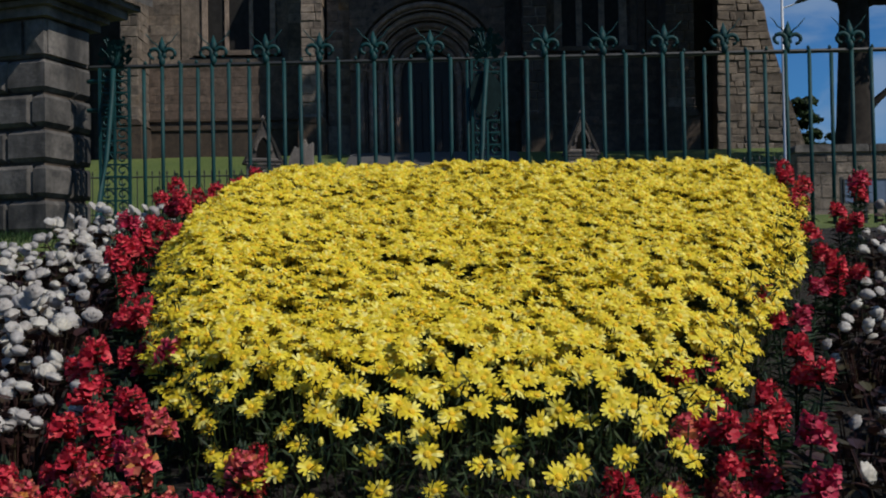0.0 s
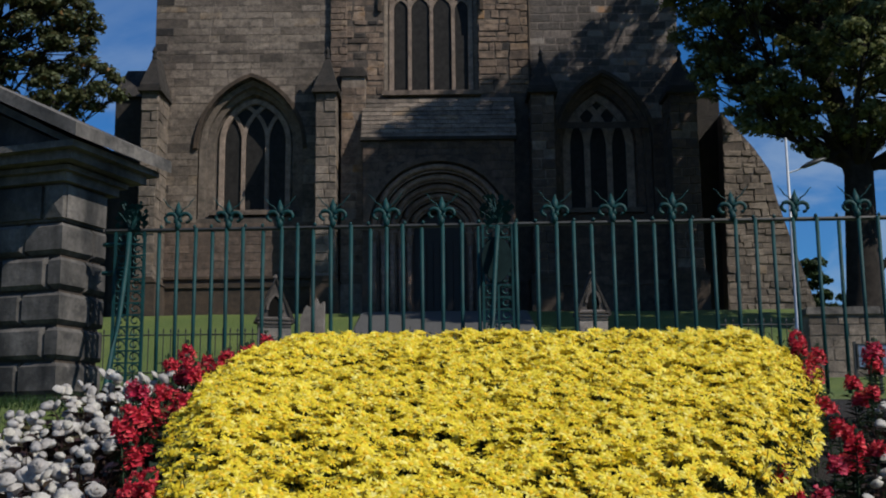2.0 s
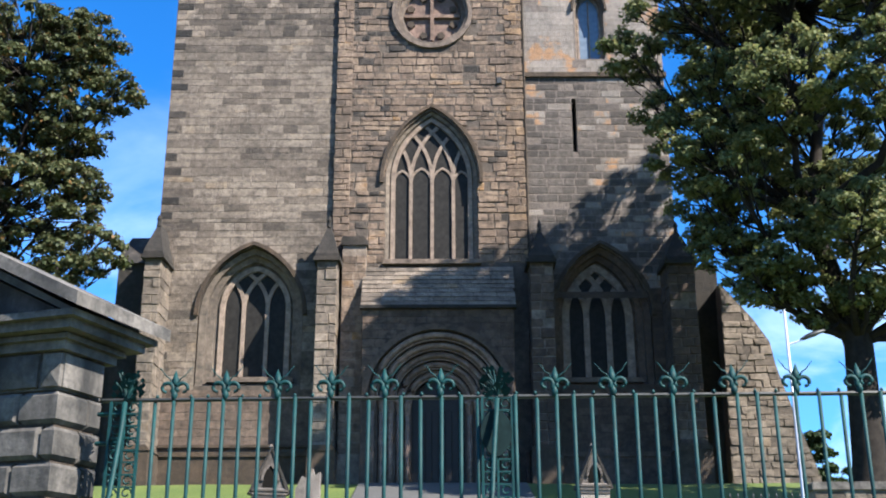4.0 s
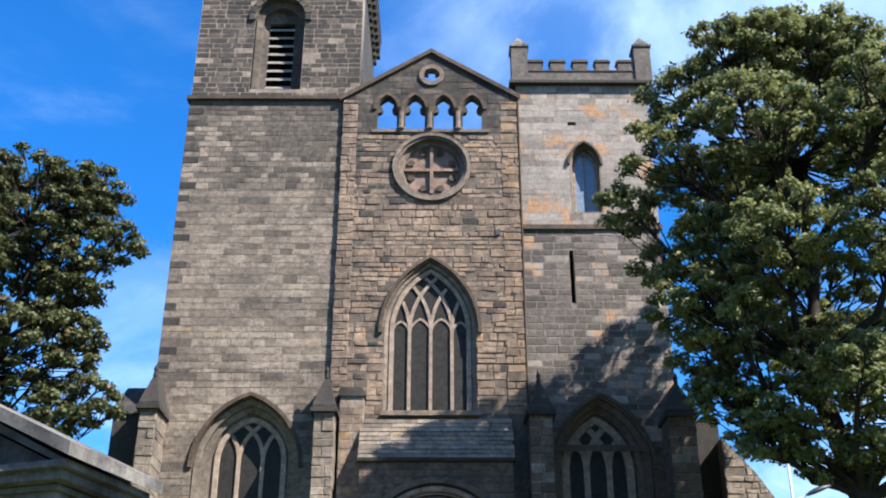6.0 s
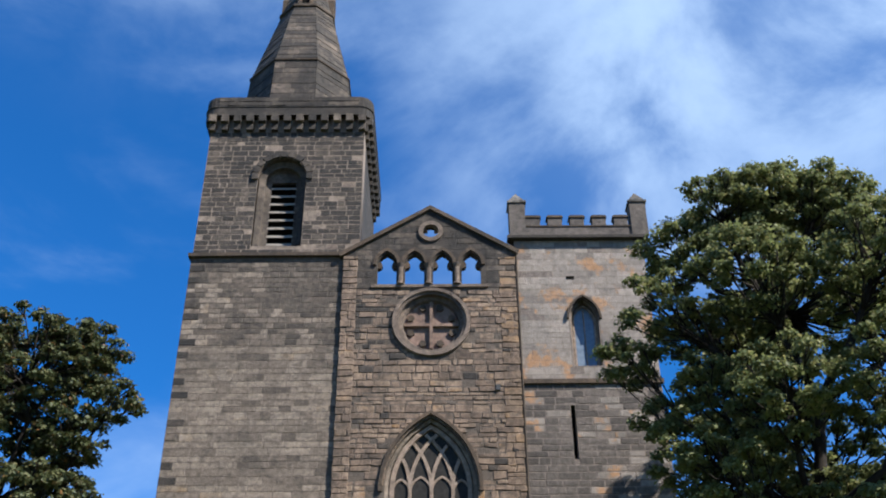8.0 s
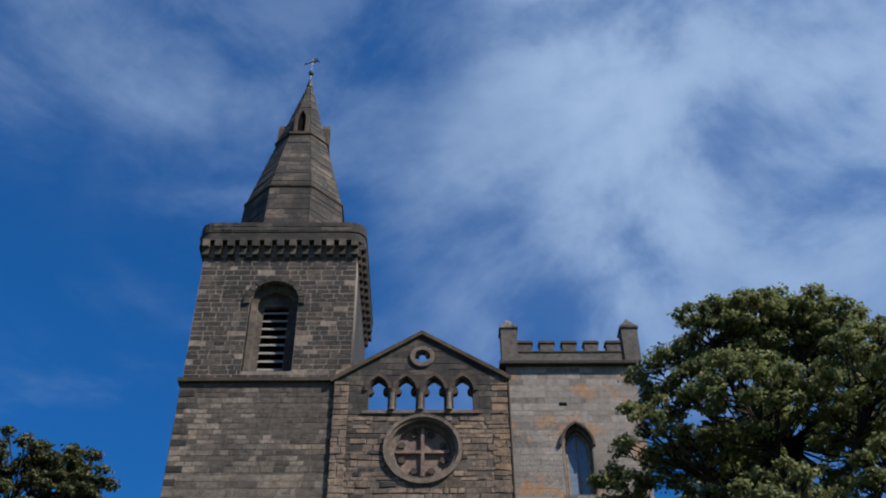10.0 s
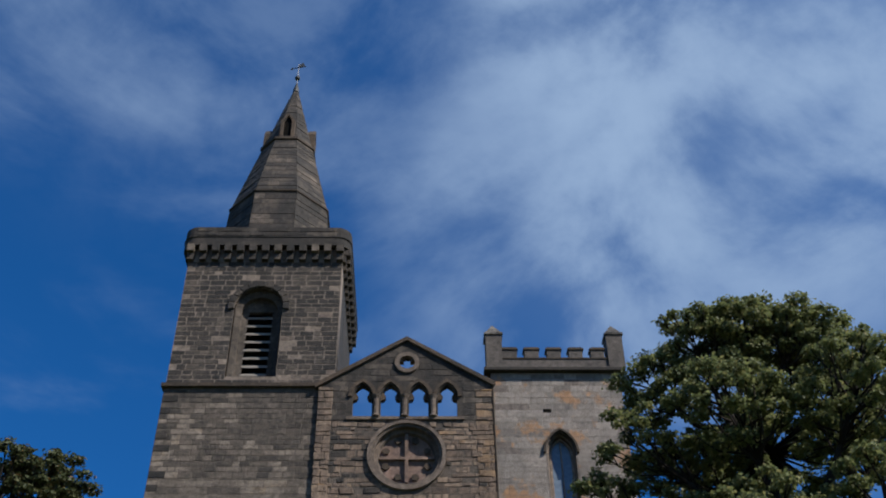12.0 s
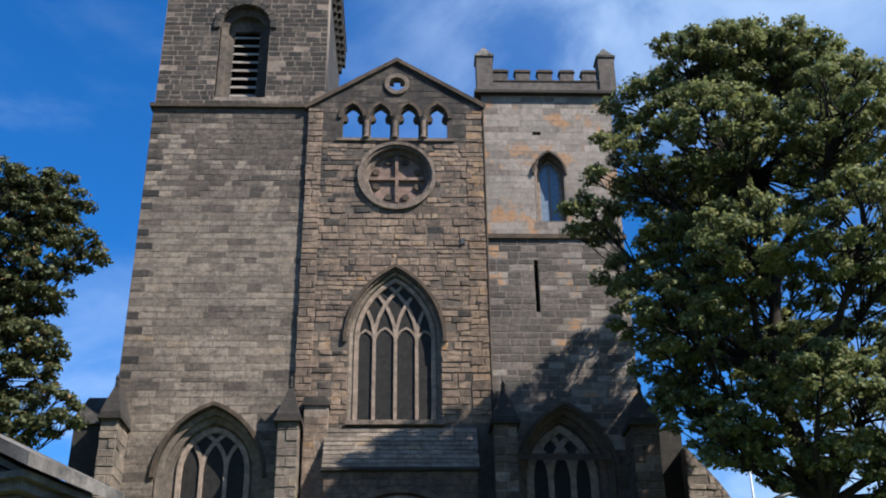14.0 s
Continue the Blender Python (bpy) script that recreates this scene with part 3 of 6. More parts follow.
dark = [s for s in mixed if 0.55 * rng.random() + 0.22 + 0.5 * noise.noise((s[0] * 0.5, s[2] * 0.7, 3.0)) < 0.42 + 0.5 * (s[2] - 24.2) / 4.3 + 0.08 * (s[0] + 7)]
masonry([s for s in mixed if s not in dark], rng, 40, PALE, tower, (0.002, 0.014), 0.007)
masonry(dark, rng, 40, DUSK, tower, (0.002, 0.016), 0.008)
# long-and-short stones up the outer corner
for k in range(34):
    z = 7.5 + k * 0.62
    if k % 3 != 1:
        part("quoin", Geo().block(-11.02, -10.55 + 0.22 * (k % 2), z, z + 0.3, 40.02, 39.975, 0.01), SOOTY, tower)
part("side_wall", Geo().box(-11.02, -10.2, 41.0, 47.4, BASE, 28.7).box(-4.4, -3.6, 41.0, 47.4, BASE, 37.0).box(-11.02, -3.6, 47.4, 48.0, BASE, 36.9), SOOTY, tower)
part("string_course", Geo().prism([(-11.14, 28.66), (-4.1, 28.66), (-4.1, 28.83), (-11.14, 28.83)], 39.82, 40.3), SOOTTRIM, tower)
splay("reveal", lw_outer, lw_inner, 40.0, 40.75, 3, PALE, tower)
hood(-7.28, 2.06, 12.3, 2.86, 40, 0.15, SOOTTRIM, tower)
make_window("three-light pointed window with intersecting stone tracery", LW["cx"], LW["a"], LW["zs"], LW["rise"], LW["z0"], (-7.67, -6.76), 40.72, 0.15, TRACERY)
# projecting plinth with a moulded top
part("plinth", Geo().box(-11.1, -3.0, 39.75, 40.0, BASE, 6.95), SOOTTRIM, tower)
part("plinth_mould", Geo().prism([(-11.15, 6.95), (-3.0, 6.95), (-3.0, 7.12), (-11.15, 7.12)], 39.68, 40.05), SOOTTRIM, tower)
part("plinth_mould", Geo().prism([(-11.1, 7.3), (-3, 7.3), (-3, 7.4), (-11.1, 7.4)], 39.86, 40.05), SOOTTRIM, tower)

# belfry stage
belfry_hole = rounded(-7.35, 1.12, 33.25, 29.3)
up = [(-11.0, 28.82), (-3.6, 28.82), (-3.6, 37.0), (-11.0, 37.0)]
belfry = part("belfry_wall", plate("belfry_wall", up, [belfry_hole], 40.05, 41.0, MORTAR), None, church, "dark coursed sandstone belfry stage")
bst = courses([(-11.0, 28.85), (-3.6, 28.85), (-3.6, 36.0), (-11.0, 36.0)], [belfry_hole], rng, (0.22, 0.33), (0.3, 0.85), 0.034)
lighter = [s for s in bst if rng.random() < 0.03]
masonry([s for s in bst if s not in lighter], rng, 40.05, SOOTY, belfry, (0.002, 0.014), 0.007)
masonry(lighter, rng, 40.05, TRIM, belfry, (0.002, 0.014), 0.007)
part("side_wall", Geo().box(-11.0, -10.2, 41.0, 47.4, 28.7, 37.0), SOOTY, belfry)
splay("reveal", belfry_hole, rounded(-7.35, 0.56, 33.2, 29.75), 40.05, 40.75, 2, SOOTY, belfry)
for k in range(11):
    t = math.pi * k / 10
    part("voussoir", Geo().prism([(-7.35 + r * math.cos(u), 33.25 + r * math.sin(u)) for r, u in ((1.14, t - 0.14), (1.42, t - 0.14), (1.42, t + 0.14), (1.14, t + 0.14))], 39.93, 40.1), SOOTY, belfry)
# black backing sheet in place of the unlit bell chamber
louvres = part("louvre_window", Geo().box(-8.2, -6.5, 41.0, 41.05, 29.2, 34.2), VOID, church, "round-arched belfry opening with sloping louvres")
for k in range(8):
    z = 29.78 + k * 0.46
    part("slat", Geo().add([(-7.95, 40.72, z), (-6.75, 40.72, z), (-6.75, 40.98, z + 0.26), (-7.95, 40.98, z + 0.26), (-7.95, 40.72, z + 0.07), (-6.75, 40.72, z + 0.07), (-6.75, 40.98, z + 0.33), (-7.95, 40.98, z + 0.33)],
                           [(0, 1, 2, 3), (4, 5, 6, 7), (0, 1, 5, 4), (1, 2, 6, 5), (2, 3, 7, 6), (3, 0, 4, 7)]), LOUVRE, louvres)
part("tympanum", Geo().prism(rounded(-7.35, 0.6, 33.4), 40.7, 40.9), SOOTY, louvres)


def rounded_rect(x0, x1, y0, y1, r, n=5):
    pts = []
    for cx, cy, a in ((x1 - r, y0 + r, -90), (x1 - r, y1 - r, 0), (x0 + r, y1 - r, 90), (x0 + r, y0 + r, 180)):
        pts += [(cx + r * math.cos(radians(a + 90 * i / n)), cy + r * math.sin(radians(a + 90 * i / n))) for i in range(n + 1)]
    return pts


# corbelled parapet with rounded corners
outer, inner = rounded_rect(-11.38, -3.22, 39.67, 47.8, 0.7), rounded_rect(-10.9, -3.7, 40.15, 47.3, 0.5)
rings = [[(x, y, z) for x, y in o] for o, z in ((inner, 37.0), (outer, 36.75), (outer, 37.22), (rounded_rect(-11.42, -3.18, 39.63, 47.84, 0.7), 37.26), (outer, 37.32), (outer, 37.9), (inner, 37.98), (inner, 36.9))]
parapet = part("parapet", Geo().loft(rings), SOOTY, church, "rounded corbelled stone parapet")
pst = courses([(-10.7, 37.34), (-3.9, 37.34), (-3.9, 37.88), (-10.7, 37.88)], [], rng, (0.25, 0.29), (0.35, 0.8), 0.02)
masonry(pst, rng, 39.69, SOOTY, parapet, (0.03, 0.06))
corbel = Geo().prism([(-0.17, 0), (0.17, 0), (0.17, 0.42), (-0.17, 0.42)], -0.38, 0.1)
low_corbel = Geo().prism([(-0.15, 0), (0.15, 0), (0.17, 0.36), (-0.17, 0.36)], -0.2, 0.1)
corbel_mesh, low_mesh = corbel.mesh("corbel", SOOTY), low_corbel.mesh("corbel_stone", SOOTY)
for k in range(13):
    for side in (0, 1):
        for me, z in ((corbel_mesh, 36.38), (low_mesh, 35.98)):
            ob = part("corbel", me, None, parapet)
            ob.matrix_basis = pose(-10.92 + 0.6 * k, 40.02, z) if side == 0 else pose(-3.63, 40.15 + 0.6 * k, z, 0, 0, 90)
part("string_course", Geo().box(-11.05, -3.55, 39.9, 40.1, 36.78, 36.86), SOOTTRIM, parapet)
part("roof_deck", Geo().box(-11.0, -3.6, 40.1, 47.5, 36.7, 36.9), SLATE, parapet)

# octagonal stone spire
SX, SY = -7.42, 43.75


def octagon(r, z):
    return [(SX + r / math.cos(math.pi / 8) * math.cos(math.pi / 8 + math.pi / 4 * i), SY + r / math.cos(math.pi / 8) * math.sin(math.pi / 8 + math.pi / 4 * i), z) for i in range(8)]


def spire_r(z):
    return float(np.interp(z, (36.9, 41.9, 53.0), (2.86, 2.58, 0.1)))


spire = part("spire", Geo().loft([octagon(spire_r(z) - 0.03, z) for z in (36.9, 41.9, 53.0)]), DARKMORTAR, church, "tapering octagonal stone spire with a weathervane")
g = Geo()
z = 37.0
while z < 52.6:
    h = min(rng.uniform(0.3, 0.44), 52.7 - z)
    lo, hi = octagon(spire_r(z), z + 0.012), octagon(spire_r(z + h), z + h - 0.012)
    for i in range(8):
        a, b, c, d = (Vector(p) for p in (lo[i], lo[(i + 1) % 8], hi[(i + 1) % 8], hi[i]))
        width = (b - a).length
        cuts = [0.0] + sorted(rng.uniform(0.15, 0.85) for _ in range(int(width / 0.85))) + [1.0]
        nrm = (b - a).cross(d - a).normalized() * rng.uniform(0.0, 0.025)
        for u, w in zip(cuts, cuts[1:]):
            e = 0.006 / max(width, 0.1)
            q = [a.lerp(b, u + e), a.lerp(b, w - e), d.lerp(c, w - e), d.lerp(c, u + e)]
            inn = Vector((SX, SY, z + h / 2)) - (q[0] + q[2]) / 2
            inn = inn.normalized() * 0.12
            g.add([p + nrm for p in q] + [p + inn for p in q], [(0, 1, 2, 3), (0, 4, 5, 1), (1, 5, 6, 2), (2, 6, 7, 3), (3, 7, 4, 0)])
    z += h
part("masonry", g, SOOTY, spire, kind="stuff")
for zr, w in ((41.9, 0.08), (47.15, 0.13)):
    part("ring_mould", Geo().loft([octagon(spire_r(zr) + e, zr + dz) for e, dz in ((-0.02, -w), (w, -w * 0.6), (w, w * 0.5), (-0.02, w))]), SOOTTRIM, spire)
# four small gabled lights above the upper ring
for k in range(4):
    gl = Geo().prism([(-0.34, 0), (0.34, 0), (0.34, 1.4), (0, 2.0), (-0.34, 1.4)], -1.2, -0.2).band([(-0.31, 0), (-0.31, 1.4), (0, 1.98), (0.31, 1.4), (0.31, 0)], 0.18, -1.47, -1.1)
    # a near-black solid, not a recess, painted as the dark inside
    hole = Geo().prism([(-0.24, 0.1), (0.24, 0.1), (0.24, 1.36), (0, 1.84), (-0.24, 1.36)], -1.34, -1.15)
    m = pose(SX, SY, 47.25, 0, 0, 90 * k)
    luc = part("spire_light", Geo().turned(m, gl), SOOTTRIM, spire)
    part("opening", Geo().turned(m, hole), VOID, luc)
vane = part("weathervane", Geo().tube([(SX, SY, 52.7), (SX, SY, 55.5)], 0.025, 6).tube([(SX, SY, 52.75), (SX, SY, 53.1), (SX, SY, 53.6)], [0.2, 0.17, 0.05], 10), BLACKIRON, church, "black iron weathervane on a pale finial")
part("ball", Geo().tube([(SX, SY, 54.15 + 0.17 * math.sin(a)) for a in np.linspace(-1.57, 1.57, 7)], [0.02 + 0.15 * math.cos(a) for a in np.linspace(-1.57, 1.57, 7)], 10), BLACKIRON, vane)
part("arrow", Geo().tube([(SX - 0.45, SY, 55.05), (SX + 0.45, SY, 55.3)], 0.03, 5).prism([(SX - 0.05, 55.2), (SX + 0.4, 55.3), (SX + 0.28, 55.62), (SX + 0.05, 55.45)], SY - 0.02, SY + 0.02).prism([(SX - 0.5, 54.95), (SX - 0.32, 55.02), (SX - 0.36, 55.18)], SY - 0.02, SY + 0.02), BLACKIRON, vane)

# gable between the towers
GY = 39.86
BW = dict(cx=-0.42, a=1.52, zs=17.85, rise=2.62, z0=14.4)
bw_outer = pointed(-0.42, 1.8, 17.8, 2.98, 14.3)
bw_inner = pointed(BW["cx"], BW["a"], BW["zs"], BW["rise"], BW["z0"])
ocu_c, rose_c = (-0.42, 29.9), (-0.4, 25.2)
arch_holes = [pointed(c, 0.42, 28.1, 0.66, 27.06, 6) for c in (-2.34, -1.13, 0.1, 1.35)]
rose_hole = circle(*rose_c, 1.45)
ocu_hole = circle(*ocu_c, 0.36, 20)
gable_low = [(-4.25, BASE), (3.3, BASE), (3.3, 26.9), (-4.25, 26.9)]
gable_top = [(-4.25, 26.9), (3.3, 26.9), (3.3, 28.8), (-0.44, 31.15), (-4.25, 28.72)]
gable = part("gable_wall", plate("gable_wall", gable_low, [bw_outer, rose_hole, rounded(-0.16, 1.25, 8.7, BASE + 0.1, 20)], GY, 40.9, MIDMORTAR), None, church, "warm weathered rubble gable wall between the towers")
part("open_gable", plate("open_gable", gable_top, [ocu_hole] + arch_holes, GY, GY + 0.36, SOOTY), None, gable, "open arcaded gable top with sky behind")
keep = [bw_outer, circle(*rose_c, 1.66), circle(*ocu_c, 0.55, 20), [(-3.0, 26.98), (2.0, 26.98), (2.0, 28.75), (-3.0, 28.75)]]
gst = courses([(-4.2, 14.3), (3.25, 14.3), (3.25, 26.9), (-4.2, 26.9)], keep, rng, (0.17, 0.36), (0.22, 0.85), 0.036)
few = [s for s in gst if rng.random() < 0.07 or (s[2] > 23.5 and s[0] < -0.5 and rng.random() < 0.4)]
masonry([s for s in gst if s not in few], rng, GY, WARM, gable, (0.0, 0.045), 0.018, 0.016)
masonry(few, rng, GY, SOOTY, gable, (0.002, 0.04), 0.018, 0.014)
gtop = courses([(-4.2, 26.9), (3.25, 26.9), (3.25, 28.72), (-0.44, 31.02), (-4.2, 28.64)], keep, rng, (0.24, 0.34), (0.35, 0.9), 0.018)
masonry(gtop, rng, GY, SOOTY, gable, (0.003, 0.02), 0.01)
part("coping", Geo().band([(-4.45, 28.62), (-0.44, 31.2), (3.42, 28.74)], 0.2, GY - 0.14, GY + 0.45), SOOTTRIM, gable, "dark raking coping")
part("ring_mould", Geo().band(circle(*ocu_c, 0.45, 28), 0.2, GY - 0.1, GY + 0.2, True), TRIM, gable)
for q in range(4):
    t = math.pi / 4 + math.pi / 2 * q
    part("cusp", Geo().band([(ocu_c[0] + r * math.cos(t + d), ocu_c[1] + r * math.sin(t + d)) for r, d in ((0.37, -0.22), (0.24, 0), (0.37, 0.22))], 0.07, GY + 0.1, GY + 0.35), TRIM, gable)
for c, hole in zip((-2.34, -1.13, 0.1, 1.35), arch_holes):
    ar = part("arcade_arch", Geo().band(pointed(c, 0.54, 28.1, 0.82, n=8), 0.16, GY - 0.1, GY + 0.1), SOOTTRIM, gable)
    for s in (-1, 1):
        part("cusp", Geo().prism([(c + s * 0.43, 28.02), (c + s * 0.43, 28.4), (c + s * 0.3, 28.42), (c + s * 0.2, 28.22), (c + s * 0.26, 28.08)], GY + 0.15, GY + 0.4), SOOTTRIM, ar)
for x in (-1.735, -0.515, 0.725):
    col = part("colonnette", Geo().tube([(x, GY - 0.02, 27.06), (x, GY - 0.02, 27.12), (x, GY - 0.02, 27.2), (x, GY - 0.02, 27.95), (x, GY - 0.02, 28.0), (x, GY - 0.02, 28.14)], [0.2, 0.2, 0.12, 0.12, 0.14, 0.21], 10), TRIM, gable, smooth=False)
part("string_course", Geo().box(-3.0, 2.05, GY - 0.1, GY + 0.1, 26.92, 27.06), TRIM, gable)
rose = part("rose_window", Geo().band(circle(*rose_c, 1.58, 40), 0.16, GY - 0.15, GY + 0.1, True).band(circle(*rose_c, 1.45, 40), 0.14, GY - 0.06, GY + 0.3, True), TRIM, church, "blind round window with a weathered stone cross")
ring = [[(rose_c[0] + r * math.cos(2 * math.pi * i / 40), y, rose_c[1] + r * math.sin(2 * math.pi * i / 40)) for i in range(40)] for r, y in ((1.45, GY + 0.05), (1.4, GY + 0.16), (1.22, GY + 0.2), (1.16, GY + 0.36), (1.05, GY + 0.37))]
part("reveal", Geo().loft(ring), TRIM, rose)
part("infill", Geo().prism(circle(*rose_c, 1.2, 32), GY + 0.36, GY + 0.6), ROSESTONE, rose)
part("cross", Geo().band([(rose_c[0], rose_c[1] - 1.15), (rose_c[0], rose_c[1] + 1.15)], 0.14, GY + 0.2, GY + 0.5).band([(rose_c[0] - 1.15, rose_c[1]), (rose_c[0] + 1.15, rose_c[1])], 0.13, GY + 0.205, GY + 0.49), PORTAL, rose)
for q in range(8):
    t = math.pi / 8 + math.pi / 4 * q
    x, zc = rose_c[0] + 0.95 * math.cos(t), rose_c[1] + 0.95 * math.sin(t)
    part("carved_boss", Geo().prism([(x + 0.17 * math.cos(u + t), zc + 0.17 * math.sin(u + t)) for u in np.linspace(0, 2 * math.pi, 6)[:-1]], GY + 0.26, GY + 0.5), SOOTTRIM, rose)
splay("reveal", bw_outer, bw_inner, GY, 40.24, 2, PALE, gable)
hood(-0.42, 1.96, 17.75, 3.2, GY, 0.14, SOOTTRIM, gable, 0.12)
make_window("tall four-light pointed window with pale intersecting tracery", BW["cx"], BW["a"], BW["zs"], BW["rise"], BW["z0"], (-1.24, -0.4, 0.44), 40.22, 0.135, TRACERY, True)
# side strips of the gable, a little proud
strip = courses([(-4.28, 14.3), (-3.62, 14.3), (-3.62, 28.6), (-4.28, 28.6)], [], rng, (0.2, 0.38), (0.25, 0.7), 0.03)
masonry(strip, rng, GY - 0.03, WARM, gable, (0.0, 0.035), 0.016, 0.012)
strip = courses([(2.55, 14.3), (3.3, 14.3), (3.3, 28.5), (2.55, 28.5)], [], rng, (0.17, 0.4), (0.25, 0.8), 0.03)
masonry(strip, rng, GY - 0.012, ORANGE, gable, (0.0, 0.04), 0.02, 0.016)
part("corner_shaft", Geo().tube([(3.34, GY - 0.02, 14.0), (3.34, GY - 0.02, 28.5)], 0.05, 6), SOOTTRIM, gable)

# an iron cramp in the rubble
part("iron_cramp", Geo().box(2.24, 2.42, GY - 0.09, GY + 0.02, 21.95, 22.2), BLACKIRON, gable)

# crenellated tower
RW = dict(cx=5.95, a=1.22, zs=12.35, rise=2.0, z0=9.9)
rw_outer = pointed(6.1, 1.82, 12.25, 2.8, 9.6)
rw_inner = pointed(RW["cx"], RW["a"], RW["zs"], RW["rise"], RW["z0"])
half_low = sorted((p for p in rw_outer if 6.1 < p[0] and p[1] < 13.19), key=lambda p: p[1])
rw_outer_low = half_low + [(12.2 - x, z) for x, z in half_low[::-1]]
sw_hole = pointed(6.12, 0.6, 25.5, 0.95, 23.15, 8)
slit = [(5.24, 19.0), (5.42, 19.0), (5.42, 21.35), (5.24, 21.35)]
swl = [(3.3, BASE), (9.05, BASE), (9.05, 29.6), (3.3, 29.6)]
swt = part("crenellated_tower_wall", plate("crenellated_tower_wall", swl, [rw_outer, sw_hole, slit], 40.02, 40.9, GREYMORTAR), None, church, "grey squared-rubble tower, limewashed upper stage with orange patches")
st = courses([(3.3, 7.0), (9.05, 7.0), (9.05, 22.3), (3.3, 22.3)], [rw_outer, slit], rng, (0.26, 0.34), (0.4, 0.95), 0.045)
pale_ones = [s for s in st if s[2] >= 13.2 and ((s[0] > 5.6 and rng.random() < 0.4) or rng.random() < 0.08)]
# below 13.2 the stones turn brown to paint in the tree's shade
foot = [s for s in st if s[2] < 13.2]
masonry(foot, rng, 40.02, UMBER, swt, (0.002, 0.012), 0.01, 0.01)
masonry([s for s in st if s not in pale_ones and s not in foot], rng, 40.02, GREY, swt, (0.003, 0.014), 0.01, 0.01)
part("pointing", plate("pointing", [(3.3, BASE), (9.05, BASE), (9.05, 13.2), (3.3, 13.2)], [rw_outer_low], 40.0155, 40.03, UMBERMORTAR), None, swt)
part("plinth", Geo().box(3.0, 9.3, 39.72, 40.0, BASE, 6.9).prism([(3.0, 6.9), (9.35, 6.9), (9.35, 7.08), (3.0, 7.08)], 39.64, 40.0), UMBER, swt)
masonry(pale_ones, rng, 40.02, HARL, swt, (0.004, 0.015))
st = courses([(3.3, 22.5), (9.05, 22.5), (9.05, 29.5), (3.3, 29.5)], [pointed(6.12, 0.66, 25.5, 1.05, 23.1, 8)], rng, (0.24, 0.38), (0.4, 1.1), 0.014)
masonry(st, rng, 40.02, HARL, swt, (0.001, 0.005), 0.003, 0.002)
part("side_wall", Geo().box(8.2, 9.05, 40.9, 46.2, BASE, 29.6).box(3.3, 4.1, 40.9, 46.2, BASE, 29.6).box(3.3, 9.05, 46.2, 46.9, BASE, 29.6), GREY, swt)
part("string_course", Geo().box(3.32, 9.15, 39.9, 40.1, 22.3, 22.5), SOOTTRIM, swt)
# dark sheet that paints the gloom inside the slit
part("slit_back", Geo().box(5.15, 5.5, 40.45, 40.5, 18.9, 21.4), VOID, swt)
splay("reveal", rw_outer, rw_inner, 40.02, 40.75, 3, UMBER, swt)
hood(6.1, 1.92, 12.25, 2.92, 40.02, 0.15, SOOTTRIM, swt)
make_window("three-light pointed window with intersecting tracery, in shade", RW["cx"], RW["a"], RW["zs"], RW["rise"], RW["z0"], (5.53, 6.38), 40.72, 0.22, TRACERY)
sw_in = pointed(6.16, 0.46, 25.5, 0.8, 23.25, 8)
splay("reveal", sw_hole, sw_in, 40.02, 40.5, 2, TRIM, swt)
lancet = part("window", Geo().band(sw_in[1:] + sw_in[:1], 0.09, 40.44, 40.56), TRACERY, church, "single pointed window with pale bluish glass")
part("pane", Geo().prism(sw_in, 40.5, 40.53), plain("pale_glass", (0.1, 0.13, 0.17), (0.16, 0.2, 0.25), 0.2, 4.0), lancet)
part("glazing_bar", Geo().band([(6.16, 23.3), (6.16, 26.1)], 0.06, 40.46, 40.55), TRACERY, lancet)
hood(6.12, 0.7, 25.4, 1.12, 40.02, 0.09, SOOTTRIM, lancet)
crown = part("battlement", Geo().box(3.05, 9.15, 39.84, 40.25, 29.62, 29.72).box(3.2, 9.12, 39.95, 40.3, 29.72, 30.22).box(8.8, 9.12, 40.3, 46.8, 29.6, 30.22).box(3.2, 3.5, 40.3, 46.8, 29.6, 30.22), GREY, church, "crenellated parapet with corner turrets")
# dark patch on the wall face for a shaded putlog hole
part("putlog_dark_patch", Geo().box(5.5, 5.85, 40.0, 40.05, 27.42, 27.58), VOID, swt)
# near-black colour draws the shadow line below the parapet
part("string_course", Geo().box(3.0, 9.2, 39.74, 40.25, 29.48, 29.62), BLACKENED, crown)
part("roof_deck", Geo().box(3.4, 9.0, 40.2, 46.5, 29.4, 29.6), SLATE, crown)
part("crenel_coping", Geo().box(3.18, 9.14, 39.91, 40.34, 30.2, 30.26), SOOTTRIM, crown)
for x0, x1 in ((3.82, 4.52), (4.86, 5.51), (5.87, 6.51), (6.87, 7.5), (7.86, 8.48)):
    m = part("merlon", Geo().block(x0, x1, 30.26, 30.7, 40.3, 39.95, 0.02), GREY, crown)
    part("merlon_cap", Geo().prism([(x0 - 0.05, 30.7), (x1 + 0.05, 30.7), (x1 + 0.05, 30.76), (x1 - 0.05, 30.82), (x0 + 0.05, 30.82), (x0 - 0.05, 30.76)], 39.9, 40.36), SOOTTRIM, m)
